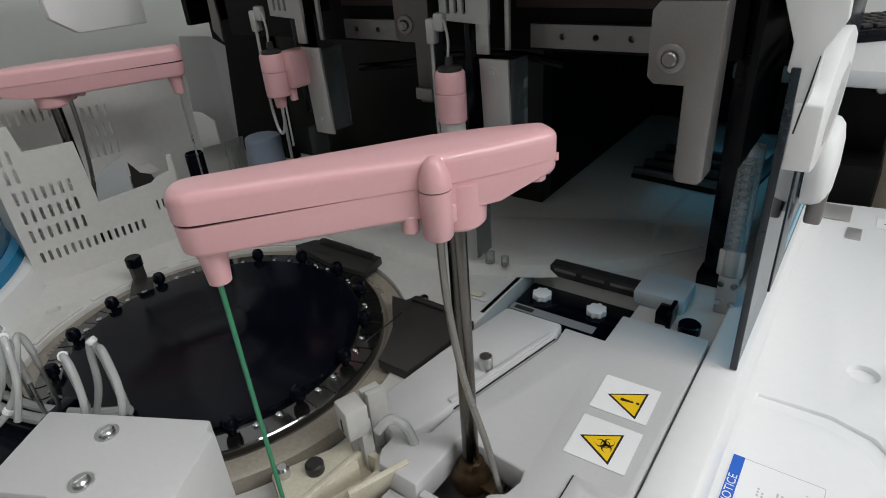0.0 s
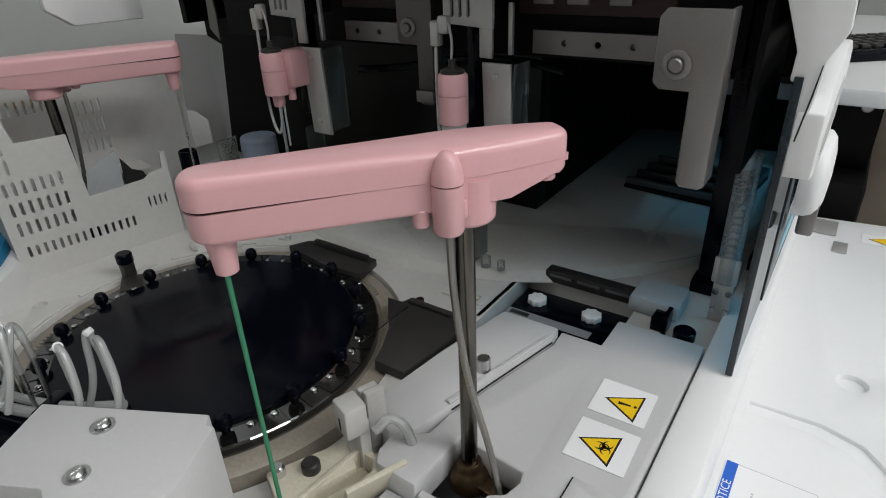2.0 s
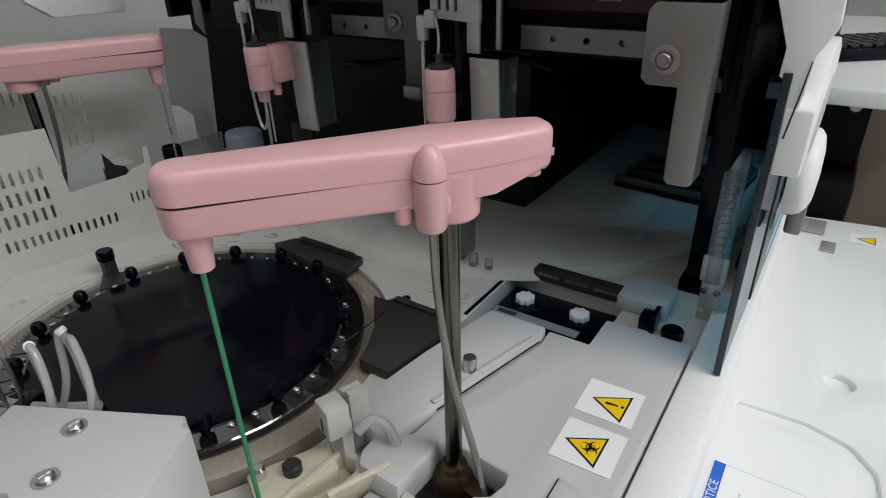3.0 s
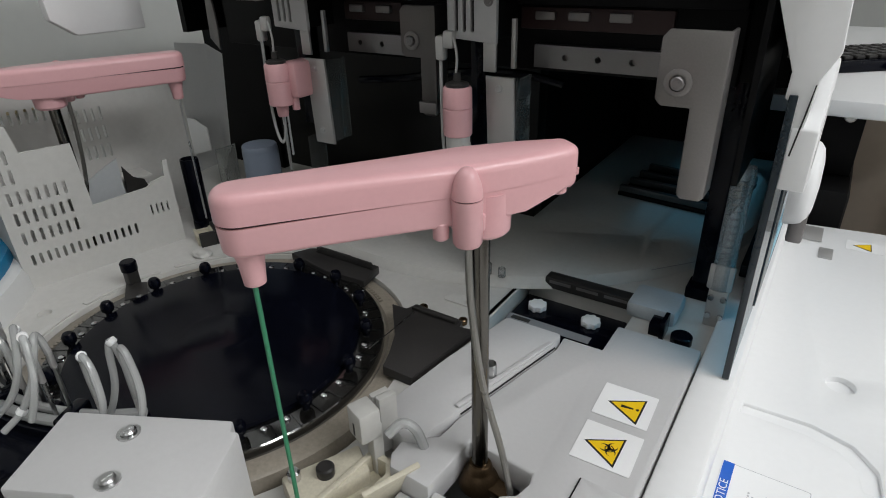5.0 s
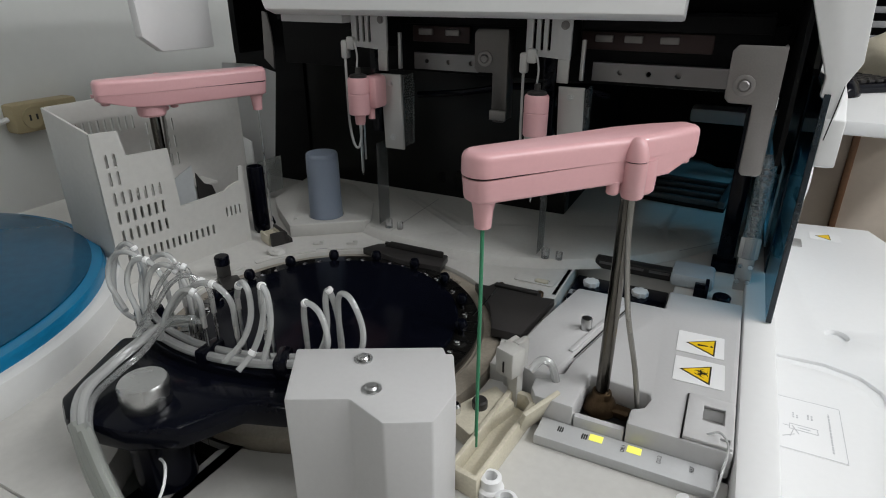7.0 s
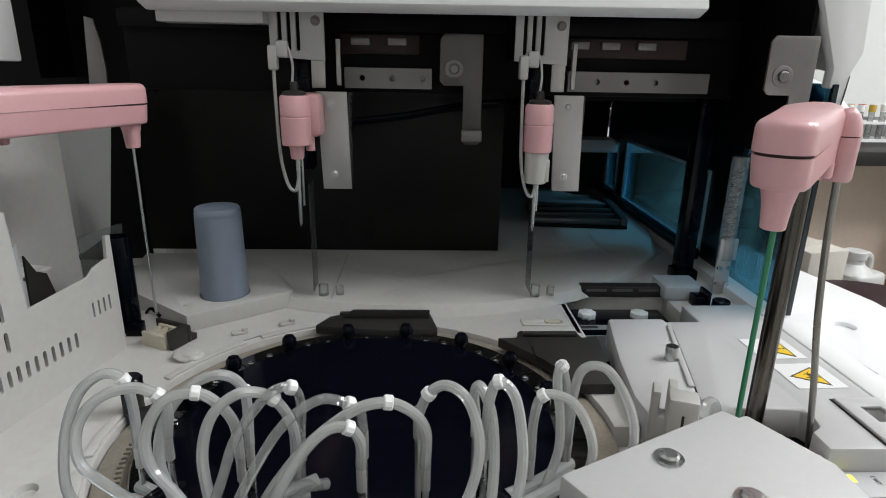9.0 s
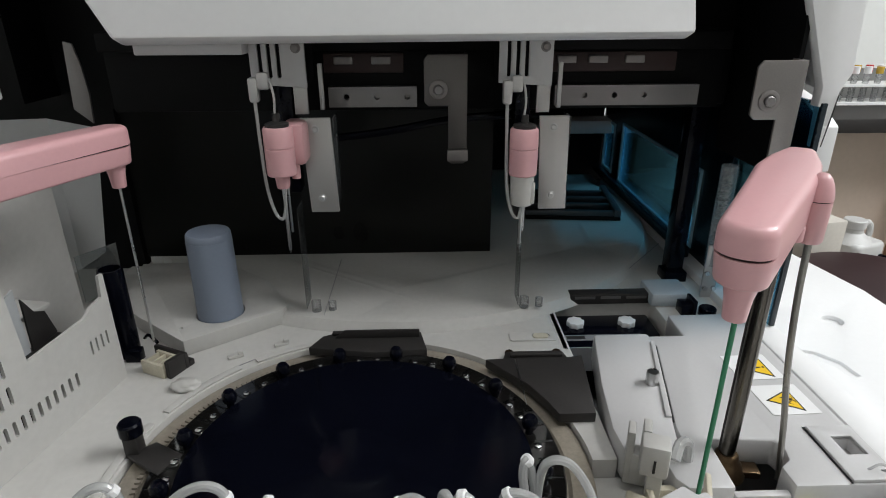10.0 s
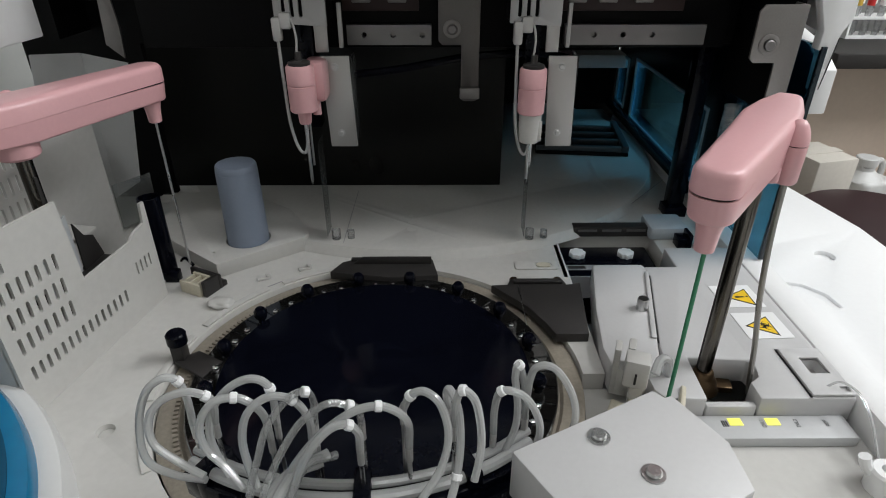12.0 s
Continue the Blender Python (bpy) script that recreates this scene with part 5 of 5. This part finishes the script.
for y in (-0.028, 0.028):
    part("socket", moved(joined(cyl(0, 0, 0.019, 0.0, 0.003, 24), ), Matrix.Translation((0.035, y, 0)) @ Euler((0, radians(90), 0)).to_matrix().to_4x4()), OUTLET, ot)
    for q in (-0.006, 0.006):
        part("socket_hole", box(0.0375, 0.0390, y + q - 0.0015, y + q + 0.0015, -0.004, 0.006), INK, ot)
part("cable", tube([(0.015, -0.06, 0.0), (0.012, -0.2, -0.02), (0.008, -0.45, -0.03), (0.008, -0.8, -0.03)], 0.005, 8), PAPER, ot, "white surface cable")

dk = thing("desk", "white desk with dark underside behind the analyzer", "desk", 0.10, 1.32, -1.05)
part("top", box(-0.25, 0.24, -0.38, 0.45, 1.126, 1.15, 0.005), COVER, dk)
part("drawer", box(-0.24, -0.05, -0.30, -0.26, 1.02, 1.125, 0.002), DULL, dk, "dark grey drawer")
part("drawer_knob", moved(cyl(0, 0, 0.008, 0, 0.012, 16, ch=0.002), pose(-0.070, -0.30, 1.112, 90)), SATIN, dk, "small round knob")
part("front_board", box(-0.040, 0.24, 0.0, 0.02, 0.0, 1.125, 0.002), mat("beige_board", (0.70, 0.61, 0.52), 0.6, scale=6, vary=0.06), dk, "beige front board")
for x in (0.06,):
    part("front_batten", box(x - 0.007, x + 0.007, -0.012, -0.0005, 0.0, 1.12, 0.003), WOOD, dk, "brown batten")
for x in (-0.22, 0.20):
    for y in (-0.28, 0.40):
        part("leg", box(x - 0.02, x + 0.02, y - 0.02, y + 0.02, 0.0, 1.126, 0.003), TAN, dk)
pcb = thing("black_case", "black computer case under the desk", "computer", 0.0, 1.05, -1.05)
part("case", box(-0.18, 0.055, -0.10, 0.3, 0.50, 1.02, 0.01), DULL, pcb)
part("stand", box(-0.18, 0.055, -0.10, 0.3, 0.0, 0.50, 0.004), TAN, pcb, "tan stand")
bg = thing("plastic_bag", "crumpled cream plastic bag on the white desk", "bag", 0.27, 1.42, 0.10)
bb = bmesh.new()
bmesh.ops.create_icosphere(bb, subdivisions=4, radius=1)
for v in bb.verts:
    k = 1 + 0.16 * noise.noise(v.co * 1.7) + 0.05 * noise.noise(v.co * 6)
    v.co = (v.co.x * 0.14 * k, v.co.y * 0.09 * k, max(-0.7, v.co.z) * 0.075 * k + 0.05)
part("bag", bb, mat("cream_film", (0.62, 0.56, 0.44), 0.4, scale=30, vary=0.12, bump=0.1), bg)
vt = thing("vent_unit", "dark slatted ventilation unit behind the desk", "vent", 0.35, 1.85, -1.05)
part("body", box(-0.22, 0.22, 0.0, 0.2, 0.0, 1.75, 0.01), DULL, vt)
for i in range(14):
    part("slat", box(-0.2, 0.2, -0.025, -0.002, 1.17 + 0.036 * i, 1.186 + 0.036 * i, 0.003), GREYINK, vt)
kbd = thing("keyboard", "black computer keyboard on the white desk", "keyboard", 0.03, 1.24, 0.10, 40)
part("case", box(-0.20, 0.20, -0.065, 0.065, 0.0, 0.018, 0.004), BLACK, kbd)
km = bpy.data.meshes.new("key")
kbm = box(-0.008, 0.008, -0.008, 0.008, 0.0, 0.006, 0.0015, 1)
kbm.to_mesh(km)
kbm.free()
km.materials.append(DARKPLATE)
for r in range(5):
    for c in range(18):
        o = new("key", km)
        o.parent = kbd
        o.matrix_basis = pose(-0.178 + 0.021 * c, -0.045 + 0.0215 * r, 0.018)
mo = thing("computer_mouse", "black computer mouse on the white desk", "mouse", 0.10, 1.22, 0.10, 70)
mb = bmesh.new()
bmesh.ops.create_uvsphere(mb, u_segments=24, v_segments=14, radius=1)
for v in mb.verts:
    v.co = (v.co.x * 0.055, v.co.y * 0.031 * (1 - 0.12 * v.co.x), max(0, v.co.z) * 0.034)
part("shell", mb, BLACK, mo)
part("wheel", moved(cyl(0, 0, 0.007, -0.003, 0.003, 16), pose(0.03, 0, 0.026, 90)), DARKPLATE, mo)

tb = thing("lab_table", "laboratory table with dark grey top", "table", 1.15, 1.75, -1.05)
part("top", box(-0.62, 0.9, -0.55, 0.5, 1.066, 1.100, 0.006), DARKPLATE, tb, "dark grey top")
for x in (-0.26, 0.25, 0.8):
    for y in (-0.45, 0.42):
        part("leg", box(x - 0.018, x + 0.018, y - 0.018, y + 0.018, 0.0, 1.066, 0.004), WOOD, tb)
part("front_board", box(-0.60, 0.88, -0.40, -0.38, 0.05, 1.066, 0.002), mat("beige_cabinet_front", (0.66, 0.55, 0.46), 0.6, scale=6, vary=0.06), tb, "beige cabinet front")
rk = thing("tube_rack", "white test tube rack with capped tubes", "rack", 0.78, 1.42, 0.050)
part("frame", joined(box(-0.13, 0.13, -0.04, 0.04, 0.0, 0.006), box(-0.13, 0.13, -0.04, 0.04, 0.045, 0.050), box(-0.13, -0.125, -0.04, 0.04, 0.006, 0.06), box(0.125, 0.13, -0.04, 0.04, 0.006, 0.06)), PAPER, rk)
for i in range(8):
    for j in range(2):
        tt = part("test_tube", cyl(-0.11 + 0.031 * i, -0.02 + 0.04 * j, 0.007, 0.006, 0.075, 12), CLEARTUBE, rk)
        part("cap", cyl(-0.11 + 0.031 * i, -0.02 + 0.04 * j, 0.0085, 0.075, 0.092, 12), REDCAP if (i + 2 * j) % 5 == 1 else (AMBER if (i + j) % 4 == 0 else PAPER), tt)
for x, y, s in ((1.05, 1.55, 1.0), (1.3, 1.7, 1.2)):
    bo = thing("plastic_bottle", "white plastic bottle on the black table", "bottle", x, y, 0.050, group="bottles on the table")
    part("body", lathe([(0.05 * s, 0), (0.052 * s, 0.01), (0.052 * s, 0.14 * s), (0.02 * s, 0.18 * s), (0.02 * s, 0.19 * s)], 0, 0, 24), PAPER, bo)
    part("cap", cyl(0, 0, 0.024 * s, 0.19 * s, 0.225 * s, 20, ch=0.003), PAPER, bo)
lb2 = thing("low_bench", "low tan bench under the carton and jug", "bench", 0.66, 1.16, -1.05)
part("top", box(-0.22, 0.24, -0.14, 0.12, 0.58, 0.61, 0.004), TAN, lb2)
for x, y in ((-0.19, -0.11), (-0.19, 0.09), (0.21, -0.11), (0.21, 0.09)):
    part("leg", box(x - 0.018, x + 0.018, y - 0.018, y + 0.018, 0.0, 0.58, 0.003), TAN, lb2)
bo = thing("storage_box", "pale grey carton standing on the low bench", "box", 0.502, 1.12, -0.44, 14)
part("carton", box(-0.053, 0.053, -0.06, 0.06, 0, 0.294, 0.005), CARD, bo)
part("tape", box(-0.053 - 0.001, 0.053 + 0.001, -0.014, 0.014, 0.294, 0.294 + 0.001), CARD, bo)
part("print_patch", box(0.01, 0.04, -0.0612, -0.0600, 0.294 * 0.40, 0.294 * 0.55), BLUEINK, bo, "blue printed mark")
jg = thing("plastic_jug", "milky white plastic jug with blue label and black tap", "jug", 0.649, 1.15, -0.44, 20)
part("body", prism(rounded(-0.050, 0.050, -0.046, 0.046, 0.016), 0.0, 0.223, (), 0.010, 3), JUGMAT, jg)
part("neck", lathe([(0.045, 0.223 - 0.004), (0.022, 0.223 + 0.018), (0.020, 0.223 + 0.030)], -0.012, 0, 24), JUGMAT, jg)
part("cap", cyl(-0.012, 0, 0.024, 0.223 + 0.028, 0.223 + 0.048, 20, ch=0.002), JUGMAT, jg)
part("handle", tube([(0.010, 0, 0.223 + 0.012), (0.030, 0, 0.223 + 0.034), (0.048, 0, 0.223 + 0.020), (0.050, 0, 0.223 - 0.008)], 0.007, 10), JUGMAT, jg)
part("label", box(-0.022, 0.026, -0.0472, -0.0460, 0.223 * 0.42, 0.223 * 0.56), BLUEINK, jg, "blue label")
part("tap", joined(moved(cyl(0, 0, 0.009, 0, 0.03, 14), pose(0.030, -0.048, 0.223 * 0.84, 90)), box(0.020, 0.046, -0.084, -0.076, 0.223 * 0.80, 0.223 * 0.88, 0.002)), BLACK, jg, "black tap")
so = thing("stool", "round stool with maroon vinyl seat", "stool", 0.505, 0.88, -1.05)
part("seat", lathe([(0.0, 0.775), (0.15, 0.775), (0.165, 0.795), (0.165, 0.830), (0.145, 0.853), (0.0, 0.865)], 0, 0, 40), MAROON, so)
for i in range(4):
    t = radians(45 + 90 * i)
    part("leg", tube([(0.11 * math.cos(t), 0.11 * math.sin(t), 0.780), (0.16 * math.cos(t), 0.16 * math.sin(t), 0.35), (0.20 * math.cos(t), 0.20 * math.sin(t), 0.0)], 0.013, 10), STEEL, so)
# Unseen fixtures added where the area lights hang.
for x, y in ((1.2, 0.2), (0.0, -0.05), (0.3, -1.4), (2.3, 0.9)):
    fx = thing("unseen_ceiling_lamp", "added unseen ceiling lamp with glowing diffuser", "ceiling lamp", x, y, 1.64, group="ceiling lamps")
    part("frame", joined(box(-0.63, 0.63, -0.18, -0.155, 0.0, 0.06), box(-0.63, 0.63, 0.155, 0.18, 0.0, 0.06), box(-0.63, -0.605, -0.155, 0.155, 0.0, 0.06), box(0.605, 0.63, -0.155, 0.155, 0.0, 0.06)), PAPER, fx)
    part("diffuser", box(-0.60, 0.60, -0.15, 0.15, 0.03, 0.035), glow("unseen_lamp_diffuser", (0.97, 0.985, 1.0), 2.0), fx)
